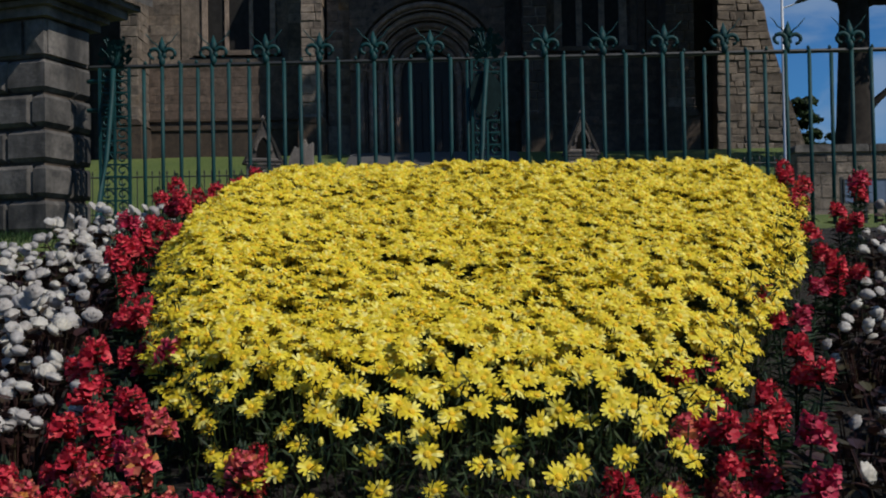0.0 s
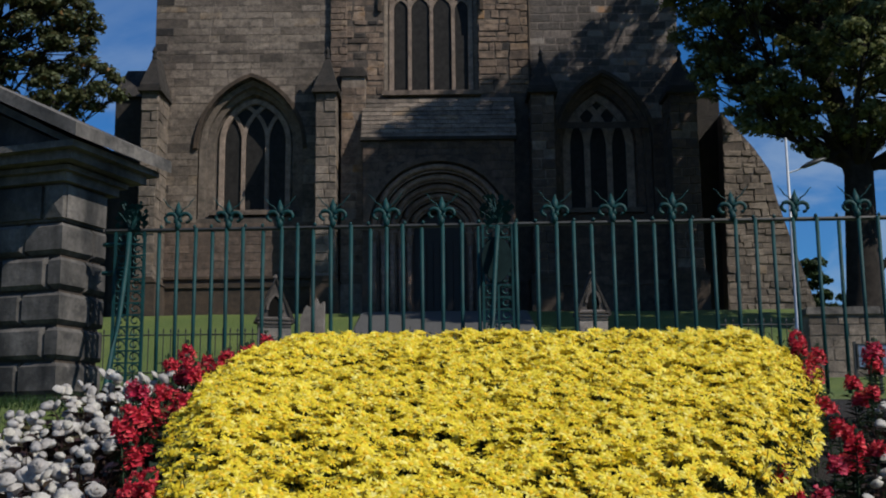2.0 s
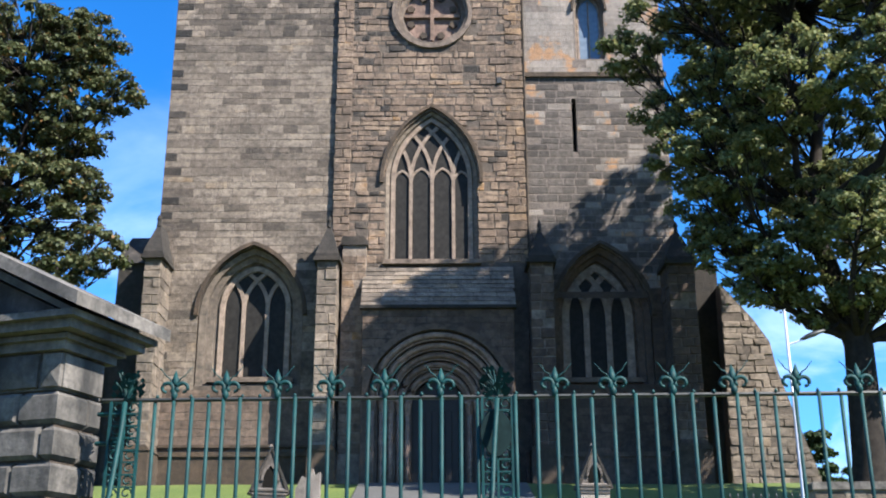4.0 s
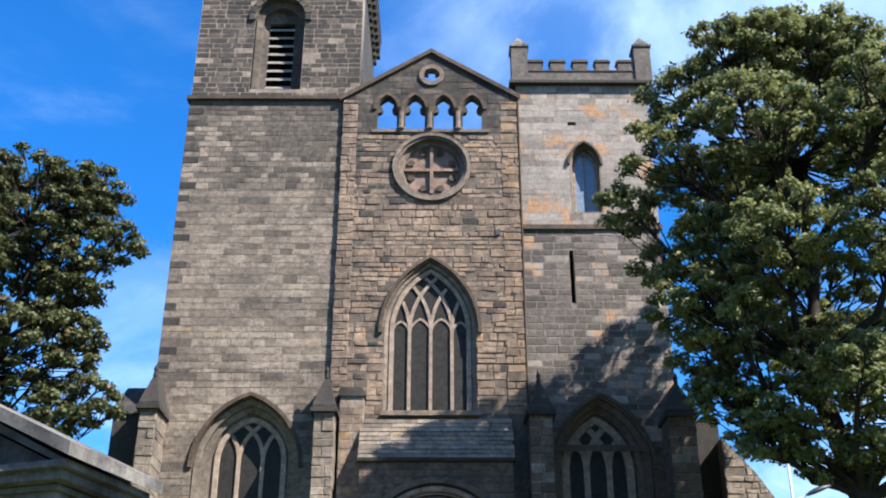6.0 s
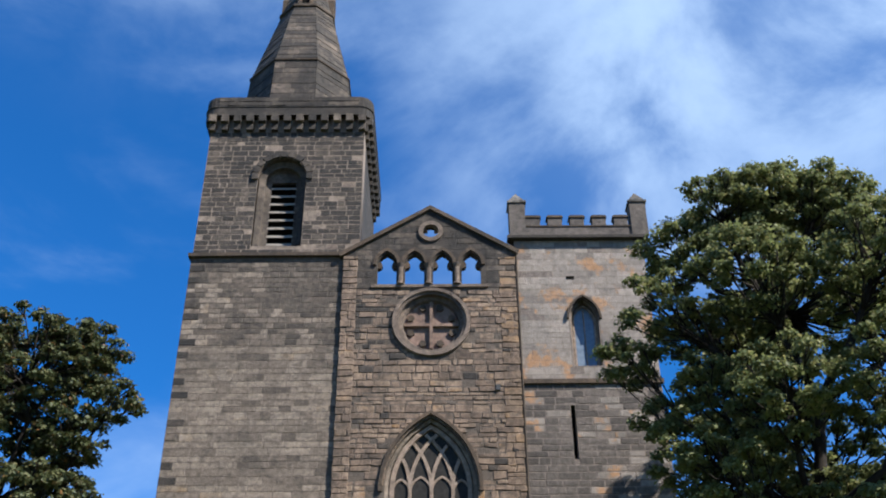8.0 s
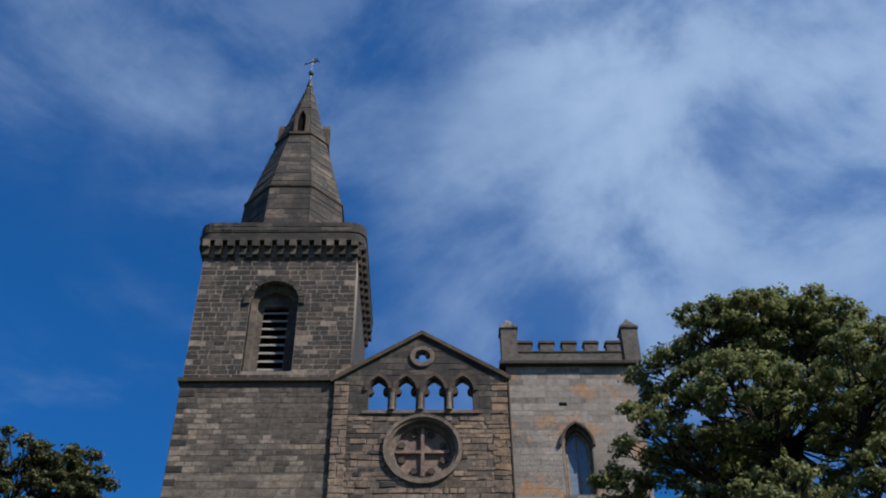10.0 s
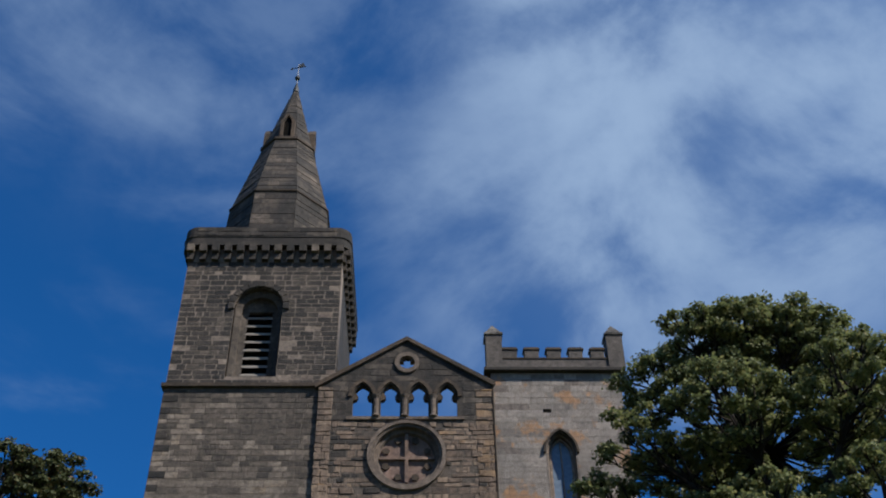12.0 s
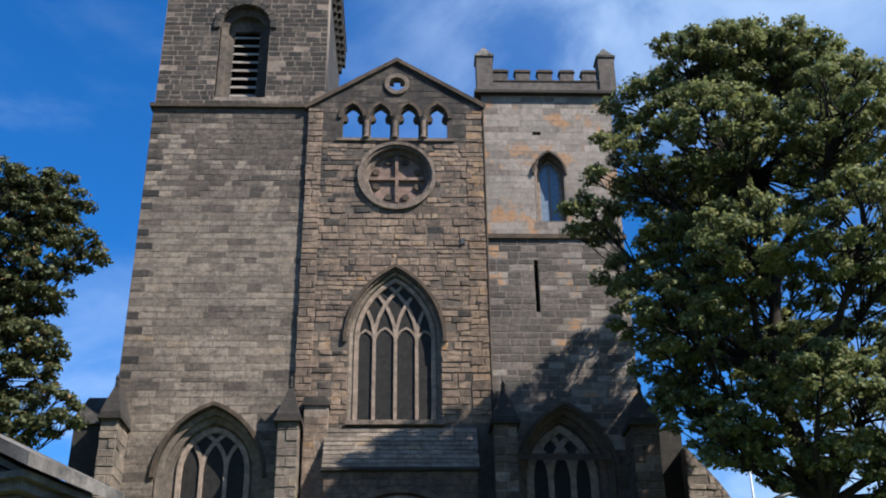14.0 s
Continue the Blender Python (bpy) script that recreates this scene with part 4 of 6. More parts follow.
for x0, x1 in ((3.13, 3.86), (8.63, 9.36)):
    c = (x0 + x1) / 2
    tur = part("turret", Geo().box(x0, x1, 39.86, 40.6, 29.7, 31.5), GREY, crown)
    part("turret_cap", Geo().box(x0 - 0.06, x1 + 0.06, 39.8, 40.66, 31.5, 31.6).add([(x0 - 0.02, 39.84, 31.6), (x1 + 0.02, 39.84, 31.6), (x1 + 0.02, 40.62, 31.6), (x0 - 0.02, 40.62, 31.6), (c, 40.23, 32.3)], [(0, 1, 4), (1, 2, 4), (2, 3, 4), (3, 0, 4)]), PIERSTONE, tur)

# buttresses with gabled caps


def buttress(x0, x1, yf, ztop, apex, material, parent=church):
    b = part("buttress", Geo().box(x0 + 0.03, x1 - 0.03, yf + 0.05, 40.0, BASE, ztop), MORTAR, parent, "stepped stone buttress with a steep gabled cap")
    st = courses([(x0, 7.0), (x1, 7.0), (x1, ztop), (x0, ztop)], [], rng, (0.28, 0.42), (0.3, 0.62), 0.02)
    masonry(st, rng, yf + 0.05, material, b, (0.0, 0.06), 0.02)
    g = Geo()
    for s, xx in ((1, x1 - 0.03), (-1, x0 + 0.03)):
        zc = 7.0
        while zc < ztop - 0.1:
            h = min(rng.uniform(0.28, 0.42), ztop - zc)
            cut = yf + rng.uniform(0.4, 0.8)
            for a, e in ((yf + 0.06, cut), (cut, 40.0)):
                o = rng.uniform(0.01, 0.05)
                g.box(min(xx, xx + s * o), max(xx, xx + s * o), a + 0.01, e - 0.01, zc + 0.01, zc + h - 0.01)
            zc += h
    part("masonry", g, material, b, kind="stuff")
    part("foot", Geo().box(x0 - 0.12, x1 + 0.12, yf - 0.1, 40.0, BASE, 7.0).prism([(x0 - 0.16, 7.0), (x1 + 0.16, 7.0), (x1, 7.2), (x0, 7.2)], yf - 0.14, 40.0), SOOTTRIM, b)
    c = (x0 + x1) / 2
    part("cap_mould", Geo().box(x0 - 0.12, x1 + 0.12, yf - 0.15, 40.0, ztop - 0.16, ztop - 0.02), BLACKENED, b)
    part("finial", Geo().tube([(c, yf + 0.42, apex - 0.1), (c, yf + 0.42, apex + 0.08), (c, yf + 0.42, apex + 0.2), (c, yf + 0.42, apex + 0.38)], [0.1, 0.07, 0.1, 0.02], 6), BLACKENED, b)
    part("cap", Geo().add([(x0 - 0.05, yf - 0.08, ztop), (x1 + 0.05, yf - 0.08, ztop), (x1 + 0.05, 40.0, ztop), (x0 - 0.05, 40.0, ztop), (x0 - 0.05, yf - 0.08, ztop + 0.12), (x1 + 0.05, yf - 0.08, ztop + 0.12), (x1 + 0.05, 40.0, ztop + 0.12), (x0 - 0.05, 40.0, ztop + 0.12), (c - 0.04, yf + 0.42, apex), (c + 0.04, yf + 0.42, apex), (c + 0.04, 40.0, apex + 0.1), (c - 0.04, 40.0, apex + 0.1)],
                           [(3, 2, 1, 0), (0, 1, 5, 4), (1, 2, 6, 5), (2, 3, 7, 6), (3, 0, 4, 7), (4, 5, 9, 8), (5, 6, 10, 9), (6, 7, 11, 10), (7, 4, 8, 11), (8, 9, 10, 11)]), BLACKENED, b, "dark weathered stone cap")
    return b


buttress(-11.05, -10.42, 38.5, 14.25, 15.6, PALE)
buttress(-4.68, -3.92, 38.7, 14.2, 15.6, PALE)
# right-hand pair coloured as shaded, the left-hand pair as sunlit
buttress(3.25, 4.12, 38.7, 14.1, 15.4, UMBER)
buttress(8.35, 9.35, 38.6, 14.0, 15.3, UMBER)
# aisle end beyond the corner buttress, much darker than the tower walls
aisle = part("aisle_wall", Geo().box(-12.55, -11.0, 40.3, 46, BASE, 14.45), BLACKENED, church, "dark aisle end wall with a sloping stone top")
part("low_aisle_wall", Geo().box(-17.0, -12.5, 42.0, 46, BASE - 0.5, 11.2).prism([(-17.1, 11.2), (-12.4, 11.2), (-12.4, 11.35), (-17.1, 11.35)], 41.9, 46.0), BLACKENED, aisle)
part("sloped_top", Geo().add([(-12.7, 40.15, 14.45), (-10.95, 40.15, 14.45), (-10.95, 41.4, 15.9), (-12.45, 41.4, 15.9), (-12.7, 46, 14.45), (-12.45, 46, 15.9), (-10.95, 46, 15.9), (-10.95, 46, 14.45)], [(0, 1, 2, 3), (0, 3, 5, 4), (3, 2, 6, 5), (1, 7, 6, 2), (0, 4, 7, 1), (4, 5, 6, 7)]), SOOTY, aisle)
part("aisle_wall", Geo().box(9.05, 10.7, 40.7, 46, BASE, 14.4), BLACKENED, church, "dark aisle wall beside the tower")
stub = part("pilaster", Geo().box(-3.8, -2.9, 39.45, 39.9, BASE, 14.9), MORTAR, church, "shallow stone pilaster with a weathered top")
masonry(courses([(-3.8, 7.0), (-2.9, 7.0), (-2.9, 14.9), (-3.8, 14.9)], [], rng, (0.28, 0.4), (0.4, 0.6)), rng, 39.45, WARM, stub)
part("cap", Geo().prism([(-3.86, 14.9), (-2.84, 14.9), (-2.84, 15.05), (-3.0, 15.25), (-3.8, 15.25), (-3.86, 15.1)], 39.36, 39.9), BLACKENED, stub)
# great raking buttress at the far corner
rake = [(10.45, BASE), (13.8, BASE), (13.66, 6.2), (12.98, 8.4), (12.44, 10.3), (12.3, 11.2), (11.75, 12.1), (10.6, 13.5)]
rk = part("raking_buttress", Geo().prism(rake, 40.0, 42.0), MIDMORTAR, church, "massive raking stone buttress")
masonry(courses(rake, [], rng, (0.2, 0.36), (0.25, 0.8), 0.025), rng, 40.0, PALE, rk, (0.0, 0.06), 0.02, 0.02)
part("nave", Geo().box(-9.5, 8.0, 48.2, 75, BASE, 24.0), SOOTY, church)

# portal: a shallow porch with a round-arched doorway of many orders
PX, PZ, PY = -0.16, 8.85, 38.8
porch_line = [(-2.95, BASE), (2.62, BASE), (2.62, 12.3), (-2.95, 12.3)]
hole0 = rounded(PX, 2.55, PZ, BASE + 0.1, 28)
# porch and orders take the brown that has the shade painted in
porch = part("portal_wall", plate("portal_wall", porch_line, [hole0], PY, 39.9, UMBERMORTAR), None, church, "weathered porch front of the west doorway, shade put into its dark stone colour")
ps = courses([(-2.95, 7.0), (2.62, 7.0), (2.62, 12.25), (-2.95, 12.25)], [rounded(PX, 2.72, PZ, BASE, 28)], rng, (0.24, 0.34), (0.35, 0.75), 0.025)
shaded_unit = UNIT.mesh("stone_block", UMBER)
roofp = part("porch_roof", Geo().add([(-3.0, PY - 0.1, 12.3), (2.68, PY - 0.1, 12.3), (2.68, 39.9, 12.3), (-3.0, 39.9, 12.3), (-2.9, 39.9, 14.1), (2.6, 39.9, 14.1)], [(0, 1, 2, 3), (0, 1, 5, 4), (0, 4, 3), (1, 2, 5), (3, 4, 5, 2)]), DARKMORTAR, church, "steep stone-slab porch roof")
slabs = Geo()
for k in range(9):
    t0, t1 = k / 9, (k + 1) / 9
    x = -3.02
    while x < 2.6:
        l = min(rng.uniform(0.5, 1.3), 2.7 - x)
        o = rng.uniform(0.03, 0.06)
        ya, yb, za, zb = PY - 0.12 + 1.05 * t0, PY - 0.12 + 1.05 * t1, 12.3 + 1.8 * t0, 12.3 + 1.8 * t1
        slabs.add([(x + 0.01, ya - o, za), (x + l - 0.01, ya - o, za), (x + l - 0.01, yb, zb + 0.02), (x + 0.01, yb, zb + 0.02), (x + 0.01, ya + 0.1, za), (x + l - 0.01, ya + 0.1, za), (x + l - 0.01, yb + 0.1, zb - 0.02), (x + 0.01, yb + 0.1, zb - 0.02)],
                  [(0, 1, 2, 3), (0, 4, 5, 1), (1, 5, 6, 2), (3, 2, 6, 7), (0, 3, 7, 4)])
        x += l
part("slab_roofing", slabs, PALE, roofp, kind="stuff")
part("eave_slab", Geo().box(-3.04, 2.72, PY - 0.18, PY + 0.1, 12.2, 12.32), BLACKENED, roofp)
door = part("doorway", Geo().band(rounded(PX, 2.68, PZ, None, 28), 0.22, PY - 0.1, PY + 0.1), UMBER, church, "deep round-arched doorway with five carved orders, boards within coloured as a dark opening")
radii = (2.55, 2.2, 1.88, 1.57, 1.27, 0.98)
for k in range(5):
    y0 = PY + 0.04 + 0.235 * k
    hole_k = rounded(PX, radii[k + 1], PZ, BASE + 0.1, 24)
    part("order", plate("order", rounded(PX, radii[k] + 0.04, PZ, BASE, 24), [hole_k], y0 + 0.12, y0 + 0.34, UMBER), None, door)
    # a fat roll with a hollow on either side, on its own shaft
    c = (radii[k] + radii[k + 1]) / 2 + 0.02
    part("roll_mould", Geo().tube([(x, y0 + 0.06, z) for x, z in rounded(PX, c, PZ, None, 24)], 0.115, 8), PORTAL, door, smooth=True)
    part("fillet", Geo().band(rounded(PX, radii[k + 1] + 0.025, PZ, None, 24), 0.05, y0 + 0.07, y0 + 0.2), PORTAL, door)
    for s in (-1, 1):
        x = PX + s * c
        sh = part("shaft", Geo().tube([(x, y0 + 0.06, BASE), (x, y0 + 0.06, PZ - 0.4)], 0.1, 8), PORTAL, door, smooth=True)
        part("capital", Geo().tube([(x, y0 + 0.06, PZ - 0.42), (x, y0 + 0.06, PZ - 0.3), (x, y0 + 0.06, PZ - 0.08), (x, y0 + 0.06, PZ)], [0.1, 0.12, 0.16, 0.17], 8), PORTAL, sh)
        part("impost", Geo().box(x - 0.18, x + 0.18, y0 - 0.1, y0 + 0.16, PZ, PZ + 0.09), PORTAL, sh)
# leaf and boards stand in for the unlit open doorway
leaf = part("door_leaf", Geo().prism(rounded(PX, 1.05, PZ - 0.15, BASE, 20), 40.15, 40.25), OAK, door, "boarded leaf coloured as the dark of an open doorway")
for k in range(8):
    x = PX - 0.98 + k * 0.245
    part("board", Geo().block(x + 0.008, x + 0.237, BASE, PZ - 0.2, 40.16, 40.1, 0.01), OAK, leaf)
part("step", Geo().box(-1.6, 1.3, 38.2, 40.0, 5.3, 5.72), PIERSTONE, door)

# ------------------------------------------------------------------ gate pier beside the bed
def build_pier():
    m = pose(-2.85, 8.0, 1.72, 0, 0, -18.6)
    pier = thing("gate_pier", (-2.85, 8.0, 1.72), "weathered grey rusticated stone gate pier with a pediment cap", "gate pier")
    W, D = 2.3, 0.56

    def put(name, g, mat=PIERSTONE, parent=pier, label=""):
        return part(name, Geo().turned(m, g), mat, parent, label)

    core = put("core", Geo().box(-W + 0.04, -0.04, 0.04, D - 0.04, -0.1, 1.9), DARKMORTAR)
    put("plinth", Geo().prism([(-W - 0.05, -0.1), (0.05, -0.1), (0.05, 0.07), (0.02, 0.1), (-W - 0.02, 0.1), (-W - 0.05, 0.07)], -0.05, D + 0.05))
    r = random.Random(4)
    h = 0.262
    for k in range(5):
        z0, z1 = 0.11 + k * h + 0.013, 0.11 + (k + 1) * h - 0.013
        cuts = [0.0, -0.12, -0.56, -1.05, -1.5, -W] if k % 2 else [0.0, -0.34, -0.82, -1.3, -1.75, -W]
        for i, (b, a) in enumerate(zip(cuts, cuts[1:])):
            x0, x1 = a + 0.008, b - (0.008 if i else 0.0)
            if i == 0:
                d = 0.36 if k % 2 == 0 else 0.3
                g = Geo()
                c = 0.03
                lo = [(x0, 0), (x1, 0), (x1, d), (x0, d)]
                s = lambda q, e: [(x0 + e if j in (0, 3) else x1 - e, e if j in (0, 1) else d) for j in range(4)]
                rings = [[(x, y, z) for x, y in s(lo, e)] for e, z in ((c, z0), (0.0, z0 + c), (0.0, z1 - c), (c, z1))]
                g.loft(rings).add(rings[0], [(3, 2, 1, 0)]).add(rings[-1], [(0, 1, 2, 3)])
                put("block", g, parent=core)
                put("block", Geo().add([(-y, x, z) for x, y, z in Geo().block(d + 0.015, D, z0, z1, 0.08, -0.0 - r.uniform(0, 0.01), 0.03).v], [(8, 9, 10, 11)] + [f for j in range(4) for f in ((j, (j + 1) % 4, 4 + (j + 1) % 4, 4 + j), (4 + j, 4 + (j + 1) % 4, 8 + (j + 1) % 4, 8 + j))]), parent=core)
            else:
                put("block", Geo().block(x0, x1, z0, z1, 0.08, -r.uniform(0.0, 0.012), 0.03), parent=core)
    z = 0.11 + 5 * h
    put("frieze", Geo().box(-W + 0.02, -0.02, 0.02, D - 0.02, z, z + 0.29))
    for x0, x1 in ((-0.16, 0.0), (-0.62, -0.2), (-1.15, -0.66), (-1.62, -1.2)):
        put("panel", Geo().add([(x0, -0.01, z + 0.02), (x1, -0.01, z + 0.02), (x1, -0.01, z + 0.27), (x0, -0.01, z + 0.27), ((x0 + x1) / 2, -0.035, z + 0.145), (x0, 0.05, z + 0.02), (x1, 0.05, z + 0.02), (x1, 0.05, z + 0.27), (x0, 0.05, z + 0.27)],
                               [(0, 1, 4), (1, 2, 4), (2, 3, 4), (3, 0, 4), (0, 5, 6, 1), (1, 6, 7, 2), (2, 7, 8, 3), (3, 8, 5, 0)]), parent=core)
    put("panel", Geo().box(-0.03, 0.012, 0.03, D - 0.05, z + 0.02, z + 0.27), parent=core)
    # cornice of three fillets, each further out
    for e, za, zb in ((0.05, 0.29, 0.36), (0.1, 0.36, 0.4), (0.2, 0.41, 0.48), (0.27, 0.48, 0.53)):
        put("cornice", Geo().box(-W - e, e, -e, D + e, z + za, z + zb))
    # pediment: gable over the broad face, with raking slabs
    e, zc, top = 0.34, z + 0.53, 0.72
    c = -W / 2
    put("tympanum", Geo().prism([(-W - 0.1, zc), (0.1, zc), (c, zc + top - 0.12)], -0.06, D + 0.06), label="sooty pediment")
    for s in (-1, 1):
        x1 = c + s * (W / 2 + e)
        put("roof_slab", Geo().prism([(c, zc + top), (x1, zc - 0.0), (x1, zc + 0.1), (c, zc + top + 0.1)][::s], -e, D + e), label="stone roof slab")
        put("raking_fillet", Geo().prism([(c, zc + top - 0.09), (x1 - s * 0.09, zc - 0.045), (x1 - s * 0.09, zc + 0.0), (c, zc + top)][::s], -e + 0.09, D + e - 0.09), label="")
    return pier


build_pier()

# ------------------------------------------------------------------ wrought-iron fence
FA, FB = Vector((-2.04, 8.13)), Vector((2.57, 7.95))
STEP = (FB - FA) / 11
RAIL_Z, FOOT_Z = 3.075, 1.7


def fence_at(k):
    return -2.02 + 0.3833 * k + 0.00339 * k * k, 8.13 - 0.0164 * k


def finial_geo():
    g = Geo()
    g.tube([(0, 0, -0.02), (0, 0, 0.02), (0, 0, 0.06)], [0.016, 0.026, 0.016], 8)
    g.add([(0, 0, 0.05), (0.037, 0, 0.115), (0, 0, 0.215), (-0.037, 0, 0.115), (0, -0.02, 0.12), (0, 0.02, 0.12)], [(0, 1, 4), (1, 2, 4), (2, 3, 4), (3, 0, 4), (1, 0, 5), (2, 1, 5), (3, 2, 5), (0, 3, 5)])
    for s in (-1, 1):
        pts = [(s * (0.058 - 0.046 * math.cos(a) * (1 - 0.05 * a)), 0, 0.075 + 0.04 * math.sin(a) * (1 - 0.04 * a)) for a in np.linspace(-0.6, 4.6, 15)]
        g.tube([(s * 0.008, 0, 0.03)] + pts, [0.012] + list(np.linspace(0.019, 0.012, 15)), 6)
        g.tube([(s * 0.01, 0, 0.1), (s * 0.045, -0.01, 0.15), (s * 0.075, 0.0, 0.17), (s * 0.1, -0.008, 0.205), (s * 0.125, 0, 0.235)], [0.006, 0.005, 0.0045, 0.004, 0.002], 4)
    return g


def lattice_post(k, fence):
    x, y = fence_at(k)
    m = pose(x, y, 0, 0, 0, math.degrees(math.atan2(STEP.y, STEP.x)))
    w = 0.12
    post = part("lattice_post", Geo().turned(m, Geo().box(-w, -w + 0.02, -0.012, 0.012, FOOT_Z, RAIL_Z).box(w - 0.02, w, -0.012, 0.012, FOOT_Z, RAIL_Z).box(-0.008, 0.008, -0.012, 0.012, FOOT_Z, RAIL_Z)), IRON, fence, "ornamental openwork iron post")
    for i in range(15):
        z = FOOT_Z + 0.06 + i * 0.09
        for s in (-1, 1):
            c = [(s * 0.057 + 0.042 * (1 - 0.1 * a) * math.cos(a * s), 0, z + 0.04 * (1 - 0.1 * a) * math.sin(a)) for a in np.linspace(0, 6.0, 11)]
            part("scroll", Geo().turned(m, Geo().tube(c, 0.007, 4)), IRON, post)
        part("crossbar", Geo().turned(m, Geo().box(-w, w, -0.008, 0.008, z + 0.038, z + 0.05)), IRON, post)
    r = random.Random(int(k * 7) + 5)
    g = Geo()
    for i in range(80):
        a, zz = r.uniform(0, 6.28), r.uniform(0.0, 0.22)
        rad = (0.115 - 0.25 * abs(zz - 0.1)) * r.uniform(0.5, 1.1)
        px, py = rad * math.cos(a), rad * 0.5 * math.sin(a)
        s = r.uniform(0.014, 0.026)
        g.add([(px - s, py, RAIL_Z + zz), (px, py - s * 0.5, RAIL_Z + zz + s), (px + s, py, RAIL_Z + zz), (px, py + s * 0.5, RAIL_Z + zz - s)], [(0, 1, 2), (0, 2, 3), (0, 3, 1), (1, 3, 2)])
        if i % 3 == 0:
            g.tube([(0, 0, RAIL_Z), (px * 0.6, py * 0.6, RAIL_Z + zz * 0.7), (px, py, RAIL_Z + zz)], 0.005, 4)
    part("foliage_crest", Geo().turned(m, g), IRON, post)


def build_fence():
    x, y = fence_at(5)
    fence = thing("iron_fence", (x, y, FOOT_Z), "teal-green wrought-iron fence with fleur-de-lis finials", "fence")
    turn = math.degrees(math.atan2(STEP.y, STEP.x))
    a, b = fence_at(-1.45), fence_at(16.3)
    part("top_rail", Geo().tube([(a[0], a[1], RAIL_Z), (b[0], b[1], RAIL_Z)], 0.017, 6), BLACKIRON, fence, "dark flat top rail")
    bar = Geo().tube([(0, 0, FOOT_Z - 0.05), (0, 0, RAIL_Z + 0.012)], 0.0145, 8).mesh("bar", IRON, True)
    knob = Geo().tube([(0, 0, RAIL_Z + 0.01), (0, 0, RAIL_Z + 0.025), (0, 0, RAIL_Z + 0.04)], [0.009, 0.014, 0.005], 8).mesh("knob", IRON, True)
    fin = finial_geo().mesh("finial", IRON, True)
    for i in range(-3, 49):
        k = i / 3
        if abs(k - 6) < 0.2 or abs(k + 0.95) < 0.3:
            continue
        x, y = fence_at(k)
        o = part("bar", bar, None, fence)
        o.matrix_basis = pose(x, y, 0, 0.25 * math.sin(i * 2.1), 0.3 * math.sin(i * 1.3), turn)
        if i % 3 == 0 and i >= 0:
            f = part("finial", fin, None, fence)
            f.matrix_basis = pose(x, y, RAIL_Z + 0.015, 0, 2.5 * math.sin(i), turn)
        else:
            f = part("knob", knob, None, fence)
            f.matrix_basis = pose(x, y, 0)
    lattice_post(6, fence)
    lattice_post(-0.95, fence)
    x, y = fence_at(6)
    part("medallion", Geo().prism([(x - 0.01 + 0.115 * math.cos(a) * (1.0 if math.sin(a) > 0 else 1 - 0.25 * math.sin(a) ** 2), 2.8 + 0.17 * math.sin(a)) for a in np.linspace(0, 2 * math.pi, 29)[:-1]], y - 0.03, y - 0.014), PLAQUE, fence, "oval dark iron plaque")
    for k, dx in ((6, -0.12), (-0.95, 0.02)):
        x, y = fence_at(k)
        pts = [(x + dx * t, y - 0.03 - 0.62 * t ** 1.4, RAIL_Z - 0.02 - (RAIL_Z - FOOT_Z + 0.02) * t) for t in np.linspace(0, 1, 7)]
        part("stay", Geo().tube(pts, 0.02, 6), IRON, fence, smooth=True)
    p = fence_at(-0.95)
    for z in (2.98, 2.76):
        part("bracket", Geo().tube([(p[0], p[1], z), (p[0] - 0.22, p[1] + 0.06, z)], 0.018, 6), IRON, fence)


build_fence()

# ------------------------------------------------------------------ churchyard things
def monument(x, y, w, eave, apex, turn=0.0, lean=0.0, label=""):
    z0 = ground_z(x, y) - 0.15
    t = thing("gravestone", (x, y, z0), label, "gravestone", "gothic gravestones")
    m = pose(x, y, z0, 0, lean, turn)
    e, a, h = eave - z0, apex - z0, w / 2
    part("base", Geo().turned(m, Geo().box(-h * 1.3, h * 1.3, -0.3, 0.3, 0, 0.35).box(-h * 1.15, h * 1.15, -0.25, 0.25, 0.35, 0.5)), PIERSTONE, t)
    part("body", Geo().turned(m, Geo().box(-h, h, -0.18, 0.18, 0.5, e)), HARL, t, "pale worn stone shaft")
    for i in range(3):
        part("moulding", Geo().turned(m, Geo().box(-h * (1.02 + 0.04 * i), h * (1.02 + 0.04 * i), -0.2 - 0.015 * i, 0.2 + 0.015 * i, e - 0.22 + 0.075 * i, e - 0.18 + 0.075 * i)), GREY, t)
    part("gable", Geo().turned(m, Geo().prism([(-h, e), (h, e), (0, a - 0.08)], -0.16, 0.16)), GREY, t)
    # dark plate on the gable face, painting a niche's shade
    part("niche", Geo().turned(m, Geo().prism(pointed(0, h * 0.42, e + 0.15, h * 0.9, e + 0.02, 6), -0.175, -0.1)), VOID, t)
    part("niche_mould", Geo().turned(m, Geo().band(pointed(0, h * 0.5, e + 0.15, h * 1.0, n=6), 0.05, -0.21, -0.1)), GREY, t)
    part("coping", Geo().turned(m, Geo().band([(-h * 1.2, e - 0.12), (0, a - 0.04), (h * 1.2, e - 0.12)], 0.075, -0.2, 0.2)), BLACKENED, t)
    part("finial", Geo().turned(m, Geo().tube([(0, 0, a - 0.06), (0, 0, a), (0, 0, a + 0.07)], [0.03, 0.055, 0.015], 6)), GREY, t)


monument(3.25, 24, 0.62, 4.2, 5.02, 4, 0, "pale gabled gothic gravestone with a pointed niche")
monument(-3.78, 24, 0.7, 4.12, 5.02, 14, 0.5, "grey gabled gothic gravestone with a steep coping")
